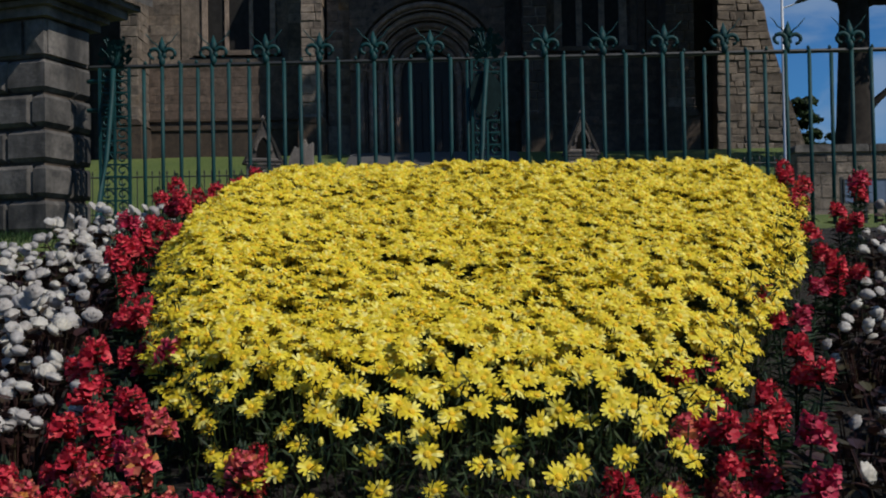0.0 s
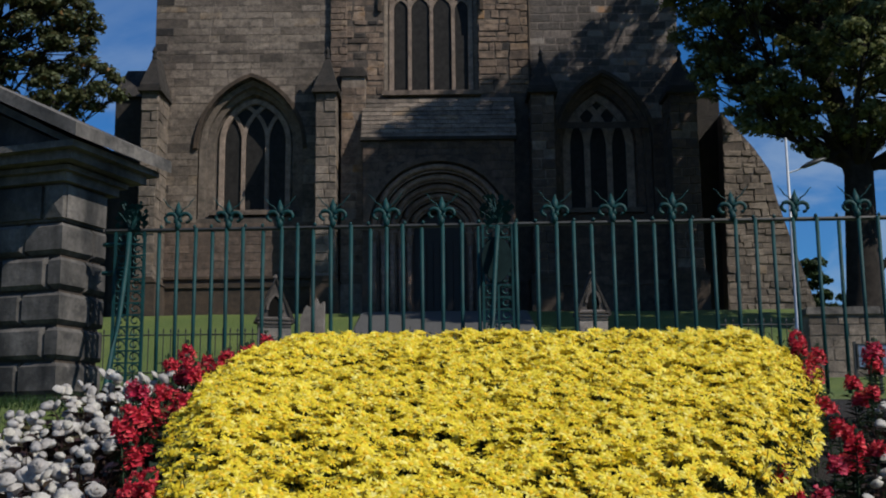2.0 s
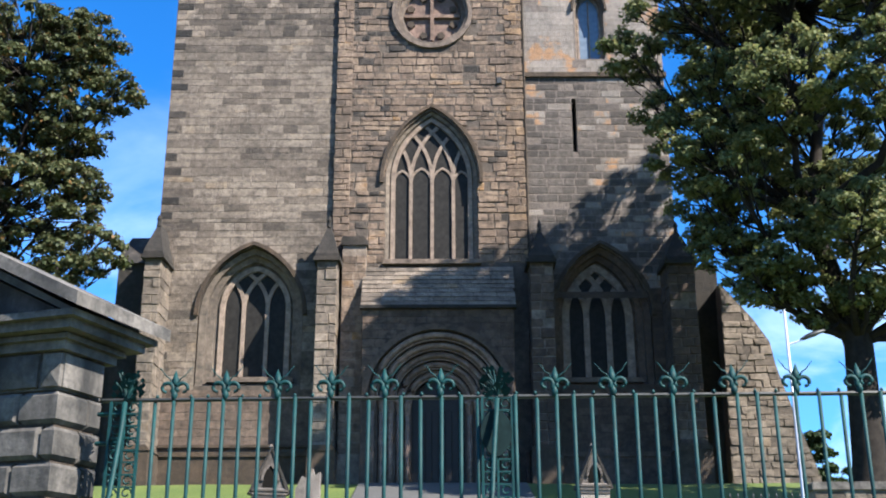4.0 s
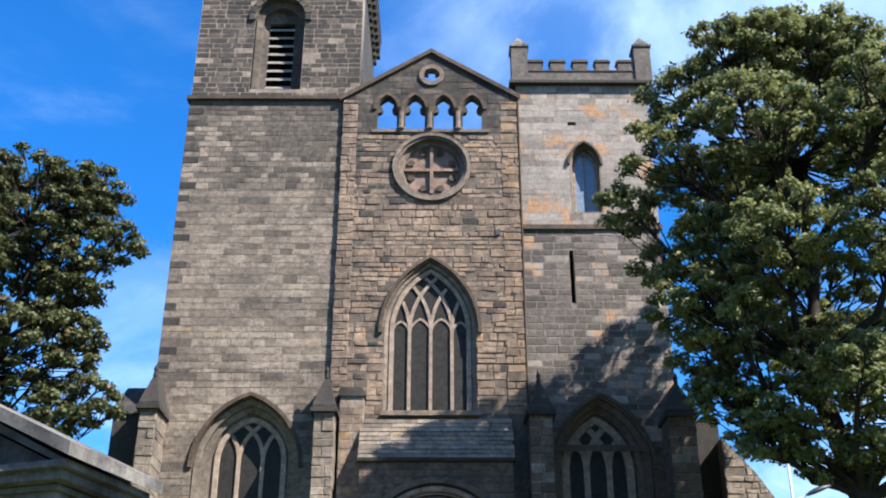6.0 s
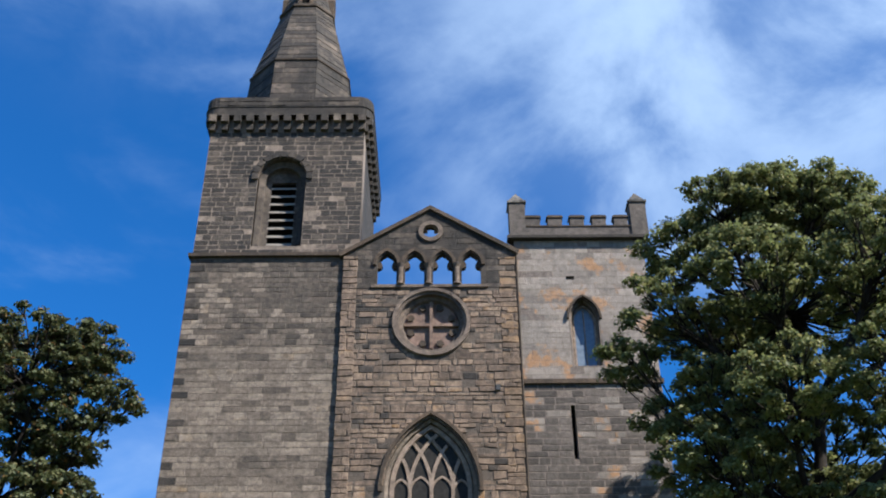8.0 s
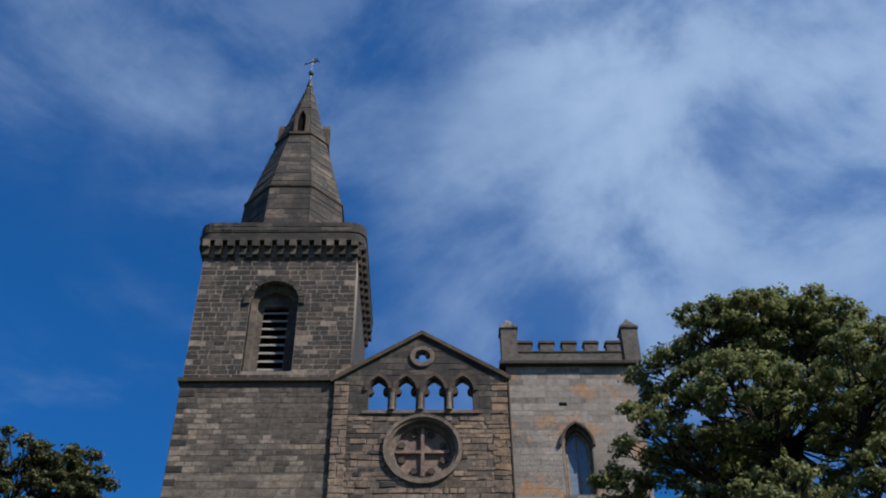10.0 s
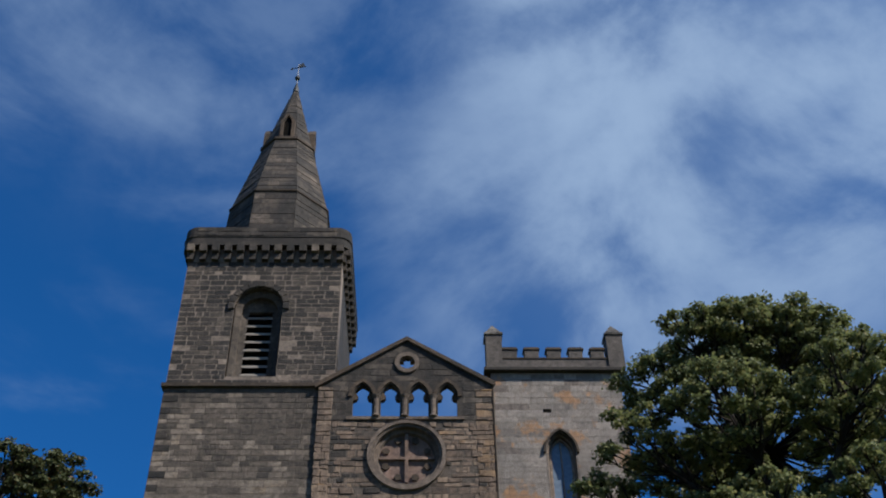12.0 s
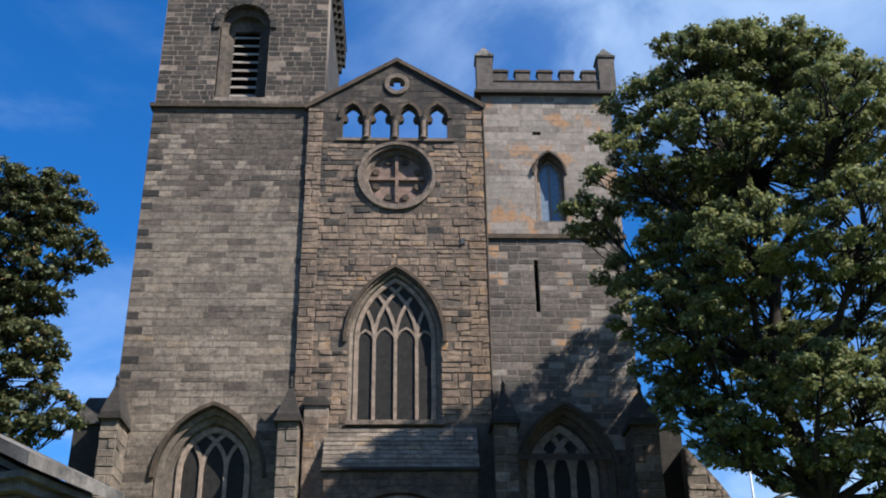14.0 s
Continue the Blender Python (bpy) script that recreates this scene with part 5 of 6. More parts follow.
broken = thing("gravestone", (-2.95, 24.3, ground_z(-2.95, 24.3)), "broken pale gravestone with a jagged weathered top", "gravestone", "gothic gravestones")
zb = ground_z(-2.95, 24.3) - 0.1
part("shaft", Geo().prism([(-3.22, zb), (-2.7, zb), (-2.69, 4.5), (-2.8, 4.42), (-2.86, 4.58), (-3.0, 4.36), (-3.08, 4.42), (-3.22, 4.12)], 24.15, 24.45), HARL, broken)
part("base", Geo().box(-3.35, -2.6, 24.0, 24.6, zb - 0.05, zb + 0.3), PIERSTONE, broken)


def railing(x0, x1, y, top):
    z = ground_z(x0, y) - 0.05
    t = thing("low_railing", ((x0 + x1) / 2, y, z), "thin black spiked grave railing on the grass", "railing", "grave railings")
    for zz in (top - 0.12, z + 0.25):
        part("rail", Geo().tube([(x0, y, zz), (x1, y, zz)], 0.018, 5), BLACKIRON, t)
    me = Geo().tube([(0, 0, 0), (0, 0, top - z - 0.06), (0, 0, top - z - 0.03), (0, 0, top - z + 0.04)], [0.013, 0.013, 0.024, 0.002], 5).mesh("spike", BLACKIRON)
    n = int((x1 - x0) / 0.17)
    for i in range(n + 1):
        part("spike", me, None, t).matrix_basis = pose(x0 + (x1 - x0) * i / n, y, z)


railing(-9.2, -4.25, 25.0, 3.98)
railing(6.4, 9.6, 25.5, 4.12)


def street_lamp():
    x, y = 7.13, 22.0
    z = ground_z(x, y) - 0.1
    t = thing("street_lamp", (x, y, z), "pale galvanised street lamp with a dark flat head", "street lamp")
    part("pole", Geo().tube([(x, y, z), (x, y, z + 1.2), (x, y, z + 1.22), (x, y, 7.55)], [0.06, 0.055, 0.045, 0.022], 10), LAMPMETAL, t, smooth=True)
    part("arm", Geo().tube([(x, y, 6.8), (x + 0.2, y, 6.86), (x + 0.38, y, 6.94)], 0.018, 6), LAMPMETAL, t)
    rings = []
    for u in np.linspace(0, 1, 8):
        w = 0.13 * math.sin(math.pi * (0.08 + 0.87 * u)) ** 0.7
        cx, cz = x + 0.3 + 0.5 * u, 6.9 + 0.2 * u
        rings.append([(cx - 0.03 * math.sin(a), y + w * math.cos(a), cz + w * 0.55 * math.sin(a) * (1.0 if math.sin(a) > 0 else 0.35)) for a in np.linspace(0, 2 * math.pi, 13)[:-1]])
    part("lamp_head", Geo().loft(rings).add(rings[0], [tuple(range(12))]).add(rings[-1], [tuple(range(12))]), BLACKIRON, t, "dark lamp head", True)


street_lamp()


def boundary_wall():
    y, x0, x1 = 23.2, 7.75, 24.0
    w = part("boundary_wall", Geo().box(x0, x1, y, y + 0.45, 2.3, 3.98), MORTAR, None)
    tagged(w, "low tan sandstone boundary wall with flat coping", "wall", kind="structure")
    r = random.Random(8)
    single_stones(courses([(x0, 2.5), (x1, 2.5), (x1, 3.95), (x0, 3.95)], [], r, (0.22, 0.32), (0.4, 0.9), 0.03), r, y, UNIT.mesh("stone_block", PALE), w)
    x = x0 - 0.05
    while x < x1:
        part("coping_stone", Geo().prism([(x, 3.98), (x + 0.78, 3.98), (x + 0.78, 4.1), (x + 0.74, 4.14), (x + 0.04, 4.14), (x, 4.1)], y - 0.07, y + 0.52), PIERSTONE, w)
        x += 0.8
    return w


boundary_wall()
BLUEPAINT = plain("blue_grey_paint", (0.07, 0.1, 0.16), (0.1, 0.14, 0.21), 0.5)


def notice_board():
    """Two blue panels in dark frames on short posts, in front of the boundary wall."""
    y, z0 = 12.0, ground_z(4.6, 12.0) - 0.1
    t = thing("notice_board", (4.75, y, z0), "low dark-framed notice board with two plain blue panels", "notice board")
    for x in (4.5, 4.765, 5.03):
        part("post", Geo().box(x - 0.014, x + 0.014, y, y + 0.03, z0, 2.49), BLACKIRON, t)
    for x in (4.514, 4.779):
        f = part("frame", Geo().band([(x + 0.01, 2.2), (x + 0.227, 2.2), (x + 0.227, 2.46), (x + 0.01, 2.46)], 0.022, y - 0.012, y + 0.012, True), BLACKIRON, t)
        part("panel", Geo().box(x + 0.015, x + 0.222, y - 0.004, y + 0.006, 2.205, 2.455), BLUEPAINT, f, "plain blue panel")


notice_board()

# ------------------------------------------------------------------ trees
def leaf_mesh(name, centers, radii, count, size, seed, material, flat=0.54):
    """Many small folded leaves: a thick shell over the top of every spray, few below it."""
    r = np.random.RandomState(seed)
    w = radii ** 2 / np.sum(radii ** 2)
    idx = r.choice(len(centers), count, p=w)
    d = r.normal(size=(count, 3))
    d /= np.linalg.norm(d, axis=1)[:, None]
    d[:, 2] = np.where((d[:, 2] < -0.15) & (r.rand(count) < 0.8), -d[:, 2], d[:, 2])
    rad = radii[idx] * (0.35 + 0.75 * r.rand(count) ** 0.7) * (1 + 0.16 * r.normal(size=count))
    pos = centers[idx] + d * rad[:, None] * np.array([1, 1, flat])
    pos[:, 2] -= 0.22 * (d[:, 0] ** 2 + d[:, 1] ** 2) * radii[idx]
    nrm = d * 0.8 + np.array([0, 0, 0.6]) + r.normal(size=(count, 3)) * 0.6
    nrm /= np.linalg.norm(nrm, axis=1)[:, None]
    t = np.cross(nrm, r.normal(size=(count, 3)))
    t /= np.linalg.norm(t, axis=1)[:, None]
    b = np.cross(nrm, t)
    s = (size * (0.6 + 0.7 * r.rand(count)))[:, None]
    fold = nrm * s * 0.16
    quad = np.stack([pos - t * s, pos - b * s * 0.72 + fold + t * s * 0.15, pos + t * s * 0.9, pos + b * s * 0.72 + fold + t * s * 0.15], 1).reshape(-1, 3)
    me = bpy.data.meshes.new(name)
    k = np.arange(count)[:, None] * 4
    faces = np.concatenate([k + np.array([0, 1, 2]), k + np.array([0, 2, 3])], 1).reshape(-1, 3)
    me.from_pydata(quad.tolist(), [], faces.tolist())
    me.materials.append(material)
    return me


def build_tree(name, base, boughs, density, leaves, size, seed, leafmat, trunk_r, fork_z, label, spray=(0.32, 0.66), tall=0.85):
    """boughs: (x, y, z, radius) of the big lobes of the crown; each carries rounded sprays of leaves."""
    r = random.Random(seed)
    t = thing(name, base, label, "tree")
    b = Vector(base)
    top = max(q[2] for q in boughs)
    mx = sum(q[0] for q in boughs) / len(boughs)
    my = sum(q[1] for q in boughs) / len(boughs)
    g = Geo()
    lead = [b + Vector((0, 0, -0.3)), b + Vector((0, 0, 0.3)), b + Vector((0.05, 0, 1.3)), Vector((b.x + 0.15, b.y, fork_z))]
    for i in range(1, 5):
        u = i / 4
        lead.append(Vector((b.x + (mx - b.x) * u + r.uniform(-0.9, 0.9), b.y + (my - b.y) * u + r.uniform(-0.7, 0.7), fork_z + (top - fork_z) * u)))
    g.tube(lead, [trunk_r * q for q in (1.75, 1.25, 1.0, 0.85, 0.5, 0.32, 0.2, 0.06)], 12)
    centers, radii = [], []
    for bx, by, bz, br in boughs:
        c = Vector((bx, by, bz))
        root = min((p for p in lead[2:]), key=lambda p: abs(p.z - (bz - 0.9 * math.hypot(bx - p.x, by - p.y))))
        mid = root.lerp(c, 0.5) + Vector((r.uniform(-0.4, 0.4), r.uniform(-0.4, 0.4), -0.12 * (c - root).length))
        thick = trunk_r * min(0.42, 0.12 + 0.1 * br)
        g.tube([root, root.lerp(mid, 0.5) + Vector((0, 0, 0.1)), mid, mid.lerp(c, 0.6), c], [thick * q for q in (1.0, 0.85, 0.7, 0.5, 0.25)], 7)
        want, tries, mine = int(density * br * br), 0, []
        while len(mine) < want and tries < 1500:
            tries += 1
            d = Vector((r.gauss(0, 1), r.gauss(0, 1), r.gauss(0.25, 0.9))).normalized()
            q = r.uniform(0.5, 1.0) ** 0.6
            rad = r.uniform(*spray) * (1.15 - 0.35 * q)
            p = c + Vector((d.x, d.y, d.z * tall)) * max(0.1, br * q - rad * 0.55)
            if all((p - o).length > 0.84 * (rad + ro) for o, ro in mine):
                mine.append((p, rad))
        for p, rad in mine:
            centers.append(p)
            radii.append(rad)
            s = mid.lerp(c, r.uniform(0.2, 1.0))
            k = s.lerp(p, 0.55) + Vector((r.uniform(-0.2, 0.2), r.uniform(-0.2, 0.2), r.uniform(-0.35, 0.05)))
            g.tube([s, k, p], [thick * 0.28, thick * 0.18, 0.015], 5)
            for _ in range(4):
                e = p + Vector((r.uniform(-1, 1), r.uniform(-1, 1), r.uniform(-0.2, 0.6))) * rad
                g.tube([k.lerp(p, 0.6), e], [0.022, 0.007], 4)
    part("trunk", g, BARK, t, "grey-brown trunk and limbs", True)
    cen = np.array([tuple(c) for c in centers])
    part("crown", leaf_mesh("crown", cen, np.array(radii), leaves, size, seed, leafmat), None, t, "dense green leaves with gaps of sky")


# hidden bough (11.6, 36) and filler (9.2, 32.5) are added to shade the church
SYCAMORE = ((12.7, 32, 25.3, 2.15), (10.1, 31.5, 24.7, 1.9), (14.8, 32, 24.8, 1.9), (8.5, 32, 23.2, 1.7), (7.4, 31.5, 20.7, 1.6), (6.2, 32, 19.1, 1.25),
            (16.3, 32, 21.8, 2.5), (12.6, 33.5, 21.6, 3.0), (10.0, 29.5, 20.9, 2.1), (14.0, 28.5, 21.0, 2.2), (7.9, 31.5, 15.5, 1.7), (10.4, 29.3, 16.6, 2.0),
            (16.3, 32, 17.4, 2.1), (13.6, 28, 16.5, 2.3), (13.0, 35, 16.5, 2.8), (8.9, 32.5, 13.1, 1.4), (10.5, 31.5, 11.9, 1.5), (13.6, 30.5, 12.1, 2.0), (16.2, 31, 12.5, 1.9), (10.5, 35, 19.0, 2.3), (10.1, 32, 11.2, 1.2), (15.2, 31.5, 10.5, 1.5), (8.4, 31, 17.7, 1.2), (11.6, 36, 21.6, 2.2),
            (8.5, 30.6, 14.6, 1.6), (9.6, 33, 15.6, 1.8), (11.6, 32, 13.8, 1.7), (15.0, 33, 14.2, 2.2), (11.9, 29.3, 12.3, 1.5), (13.4, 32, 10.7, 1.3), (6.9, 32.2, 17.0, 0.9), (9.2, 32.5, 20.3, 1.7), (11.2, 31.5, 10.4, 1.1), (14.4, 31, 9.9, 1.2), (12.4, 30.6, 10.6, 1.0), (9.9, 31.5, 11.0, 0.9), (16.0, 31, 9.9, 1.3), (16.0, 32, 23.5, 1.4), (11.4, 31, 25.0, 1.6), (13.9, 31.2, 25.2, 1.6), (8.3, 32, 13.7, 1.2), (8.7, 31.8, 12.2, 1.1), (9.4, 31.2, 10.9, 1.0))
LIME = ((-12.75, 30, 17.6, 2.5), (-11.15, 30, 18.2, 1.4), (-9.95, 30, 16.6, 0.95), (-12.35, 30, 13.0, 2.2), (-10.05, 30, 11.6, 1.0), (-10.85, 29.5, 11.0, 1.0), (-15.15, 30.5, 18.2, 2.3), (-15.95, 30.5, 14.0, 2.8), (-14.15, 28.6, 15.4, 1.9), (-14.15, 30.0, 11.4, 1.6), (-11.15, 30, 15.5, 1.25), (-10.85, 30, 13.3, 1.1), (-12.15, 31.5, 15.4, 1.6))
build_tree("sycamore_tree", (12.35, 32.0, ground_z(12.35, 32.0)), SYCAMORE, 8.6, 205000, 0.078, 21, LEAF, 0.5, 9.2, "tall broad sycamore in full green leaf on the churchyard grass")
build_tree("lime_tree", (-15.2, 30.0, ground_z(-15.2, 30.0)), LIME, 15.0, 80000, 0.075, 34, LEAFB, 0.32, 9.0, "smaller leafy tree with a few browning leaves", (0.26, 0.5))
build_tree("shrub_tree", (20.4, 60.0, ground_z(20.4, 60)), ((20.4, 60, 10.2, 1.2), (19.7, 60, 8.6, 1.0), (21.1, 60, 8.4, 1.1), (20.4, 60, 7.2, 1.2)), 9.0, 7000, 0.13, 5, BUSHLEAF, 0.15, 7.2, "dark distant shrubby tree behind the wall")

# ------------------------------------------------------------------ flower bed
def top_z(y):
    return 1.16 + 0.297 * (y - 2.1)


def daisy_geo(n, seed):
    """A daisy head facing +z: ray petals and a domed disc; returns mesh lists with material slots."""
    r = random.Random(seed)
    v, f, m = [], [], []
    for i in range(n):
        a = 6.2832 * (i + r.uniform(-0.25, 0.25)) / n
        L, w, up = r.uniform(0.022, 0.028), r.uniform(0.0032, 0.0042), r.uniform(-0.003, 0.006)
        ca, sa = math.cos(a), math.sin(a)
        k = len(v)
        for rr, ww, zz in ((0.005, 0.0022, 0.0), (0.6 * L, w, 0.003 + up * 0.4), (0.92 * L, w * 0.8, up), (L * 1.03, 0.0012, up * 1.3)):
            for s in (-1, 1):
                v.append((rr * ca - s * ww * sa, rr * sa + s * ww * ca, zz))
        f += [(k, k + 1, k + 3, k + 2), (k + 2, k + 3, k + 5, k + 4), (k + 4, k + 5, k + 7, k + 6)]
        m += [0, 0, 0]
    k = len(v)
    for rr, zz in ((0.0072, 0.0), (0.0062, 0.0035), (0.003, 0.0052)):
        v += [(rr * math.cos(6.2832 * j / 8), rr * math.sin(6.2832 * j / 8), zz) for j in range(8)]
    for q in range(2):
        f += [(k + q * 8 + j, k + q * 8 + (j + 1) % 8, k + q * 8 + 8 + (j + 1) % 8, k + q * 8 + 8 + j) for j in range(8)]
    f.append(tuple(k + 16 + j for j in range(8)))
    m += [1] * 17
    return np.array(v), f, m


def to_mesh(name, v, f, m, mats):
    me = bpy.data.meshes.new(name)
    me.from_pydata([tuple(p) for p in v], [], f)
    for q in mats:
        me.materials.append(q)
    me.polygons.foreach_set("material_index", m)
    return me


def build_daisies():
    r = random.Random(77)
    bed = thing("daisy_bed", (0.2, 3.4, ground_z(0.2, 3.4)), "dense drift of yellow daisies in full bloom on a sloping bed", "flower bed")
    kinds = [daisy_geo(n, i) for i, n in enumerate((13, 14, 15, 13))]
    meshes = [to_mesh("flower_head", *k, (DAISY, DISC)) for k in kinds]
    spots, cell = [], {}
    y = 1.95
    tries = 0
    while tries < 160000 and len(spots) < 6400:
        tries += 1
        y = 1.98 + 3.0 * r.random()
        xl, xr = bed_lerp(YELLOW_L, y), bed_lerp(YELLOW_R, y)
        x = xl - 0.03 + (xr - xl + 0.06) * r.random()
        if x > 1.55 or r.random() > (xr - xl) / 2.5 + 0.1:
            continue
        gap = 0.018 + 0.01 * r.random()
        if y < 2.75:
            gap += 0.075 * (2.75 - y)
        c = (int(x / 0.06), int(y / 0.06))
        if any((x - p[0]) ** 2 + (y - p[1]) ** 2 < gap * gap for i in (-1, 0, 1) for j in (-1, 0, 1) for p in cell.get((c[0] + i, c[1] + j), ())):
            continue
        cell.setdefault(c, []).append((x, y))
        spots.append((x, y, xl, xr))
    spots.sort(key=lambda s: s[1])
    V, F, M = [], [], []
    stems = Geo()
    n = 0
    for i, (x, y, xl, xr) in enumerate(spots):
        edge = min(x - xl, xr - x, 4.98 - y)
        z = top_z(y) - 0.1 * max(0.0, 1 - max(edge, 0) / 0.16) ** 2 + 0.018 * noise.noise((x * 3, y * 3, 1)) - (0.09 if y < 3.4 else 0.055) * r.random() ** 1.5
        lean = 20 + 32 * max(0.0, (3.1 - y) / 1.1) + r.gauss(0, 15)
        side = r.gauss(8, 14) + (24 * max(0, 1 - (xr - x) / 0.25) - 24 * max(0, 1 - (x - xl) / 0.25))
        s = r.uniform(0.9, 1.22)
        m = Matrix.Translation((x, y, z)) @ Euler((radians(lean), radians(side), 0)).to_matrix().to_4x4() @ Matrix.Rotation(r.uniform(0, 6.28), 4, "Z") @ Matrix.Scale(s, 4)
        q = r.randrange(4)
        if i < 300:
            ob = part("flower_head", meshes[q], None, bed)
            ob.matrix_basis = m
        else:
            v, f, mm = kinds[q]
            R = np.array(m.to_3x3())
            k = n
            V.append(v @ R.T + np.array(m.translation))
            F += [tuple(a + k for a in face) for face in f]
            M += mm
            n += len(v)
        down = (m.to_3x3() @ Vector((0, 0, -1))).normalized()
        p = Vector((x, y, z))
        stems.tube([p, p + down * 0.05, p + down * 0.07 + Vector((r.uniform(-0.03, 0.03), 0.02, -0.16))], [0.0018, 0.0016, 0.0016], 3, False)
    part("flower_head_mass", to_mesh("flower_heads", np.concatenate(V), F, M, (DAISY, DISC)), None, bed, kind="stuff")
    part("stem_mass", stems, STEM, bed, kind="stuff")
    # feathery foliage between and under the heads, and unopened buds
    rr = np.random.RandomState(5)
    g = Geo()
    for i in range(26000):
        y = 1.9 + 3.1 * rr.rand() ** 1.3
        xl, xr = bed_lerp(YELLOW_L, y) - 0.06, bed_lerp(YELLOW_R, y) + 0.06
        x = xl + (xr - xl) * rr.rand()
        if rr.rand() > (xr - xl) / 2.6 + 0.12:
            continue
        z = top_z(y) - 0.035 - 0.26 * rr.rand() ** 1.2
        d = Vector(rr.normal(size=3)) + Vector((0, -0.3, 0.7))
        d.normalize()
        w = d.cross(Vector(rr.normal(size=3))).normalized() * 0.0026
        L = 0.022 + 0.028 * rr.rand()
        p = Vector((x, y, z))
        g.add([p - w * 0.4, p + d * L * 0.6 - w, p + d * L, p + d * L * 0.6 + w], [(0, 1, 2, 3)])
    part("foliage", g, STEM, bed, kind="stuff")
    b = Geo()
    for i in range(70):
        y = 1.95 + 1.6 * r.random()
        xl, xr = bed_lerp(YELLOW_L, y), bed_lerp(YELLOW_R, y)
        x, z = r.uniform(xl, xr), top_z(y) - r.uniform(0.0, 0.08)
        b.tube([(x, y, z - 0.006), (x, y, z), (x, y, z + 0.008), (x, y, z + 0.012)], [0.002, 0.006, 0.0055, 0.002], 6)
    part("bud_mass", b, DAISY, bed, kind="stuff")


build_daisies()


def snapdragon(seed, bloom_mat, label):
    """One plant: leafy stems and flower spikes, built round its foot at the origin."""
    r = random.Random(seed)
    g, spikes = Geo(), []
    for s in range(r.choice((1, 2, 2, 3))):
        a = r.uniform(0, 6.28)
        foot = Vector((0.03 * math.cos(a), 0.03 * math.sin(a), -0.04))
        tip = Vector((r.uniform(0.03, 0.09) * math.cos(a), r.uniform(0.03, 0.09) * math.sin(a), r.uniform(0.2, 0.36)))
        g.tube([foot, foot.lerp(tip, 0.5) + Vector((0, 0, 0.02)), tip], [0.004, 0.0035, 0.002], 4, False)
        for i in range(60):
            t = r.uniform(0.05, 0.95)
            p = foot.lerp(tip, t)
            b = r.uniform(0, 6.28)
            d = Vector((math.cos(b), math.sin(b), r.uniform(0.1, 0.7))).normalized()
            w = d.cross(Vector((0, 0, 1))).normalized() * r.uniform(0.005, 0.009)
            L = r.uniform(0.035, 0.065)
            g.add([p, p + d * L * 0.5 - w, p + d * L - Vector((0, 0, 0.008)), p + d * L * 0.5 + w], [(0, 1, 2), (0, 2, 3)])
        for i in range(10):
            p = tip + Vector((r.gauss(0, 0.005), r.gauss(0, 0.005), 0.012 * r.random()))
            g.tube([p, p + Vector((0, 0, 0.01))], [0.004, 0.001], 4, False)
        f = Geo()
        n = r.randint(14, 20)
        for i in range(n):
            t = i / n
            z = tip.z - 0.055 + 0.05 * t
            a2 = i * 2.4 + r.uniform(-0.3, 0.3)
            sc = (1.2 - 0.55 * t) * r.uniform(0.8, 1.2)
            p = Vector((tip.x * (0.7 + 0.3 * t), tip.y * (0.7 + 0.3 * t), z))
            d = Vector((math.cos(a2), math.sin(a2), 0.15))
            w = Vector((-math.sin(a2), math.cos(a2), 0))
            u = Vector((0, 0, 1))
            mouth = p + d * 0.02 * sc
            f.tube([p, mouth], [0.004 * sc, 0.009 * sc], 5, False)
            for sgn in (-1, 1):
                for lobe in (-1, 1):
                    e = mouth + w * 0.011 * sc * lobe + u * 0.014 * sc * sgn + d * (0.006 if sgn > 0 else 0.012) * sc
                    f.add([mouth + u * 0.003 * sgn, mouth + w * 0.014 * sc * lobe + u * 0.004 * sgn + d * 0.006 * sc, e, mouth + u * 0.013 * sc * sgn + d * 0.009 * sc], [(0, 1, 2, 3)])
            f.add([mouth + d * 0.012 * sc + w * 0.008 * sc, mouth + d * 0.014 * sc - u * 0.004, mouth + d * 0.012 * sc - w * 0.008 * sc, mouth + d * 0.009 * sc + u * 0.006], [(0, 1, 2, 3)])
        spikes.append(f)
    ob = new("snapdragon", g.mesh("snapdragon", SNAPLEAF))
    tagged(ob, label, "flower", "snapdragons round the daisies")
    for f in spikes:
        part("bloom_spike", f, bloom_mat, ob, kind="stuff")
    return ob


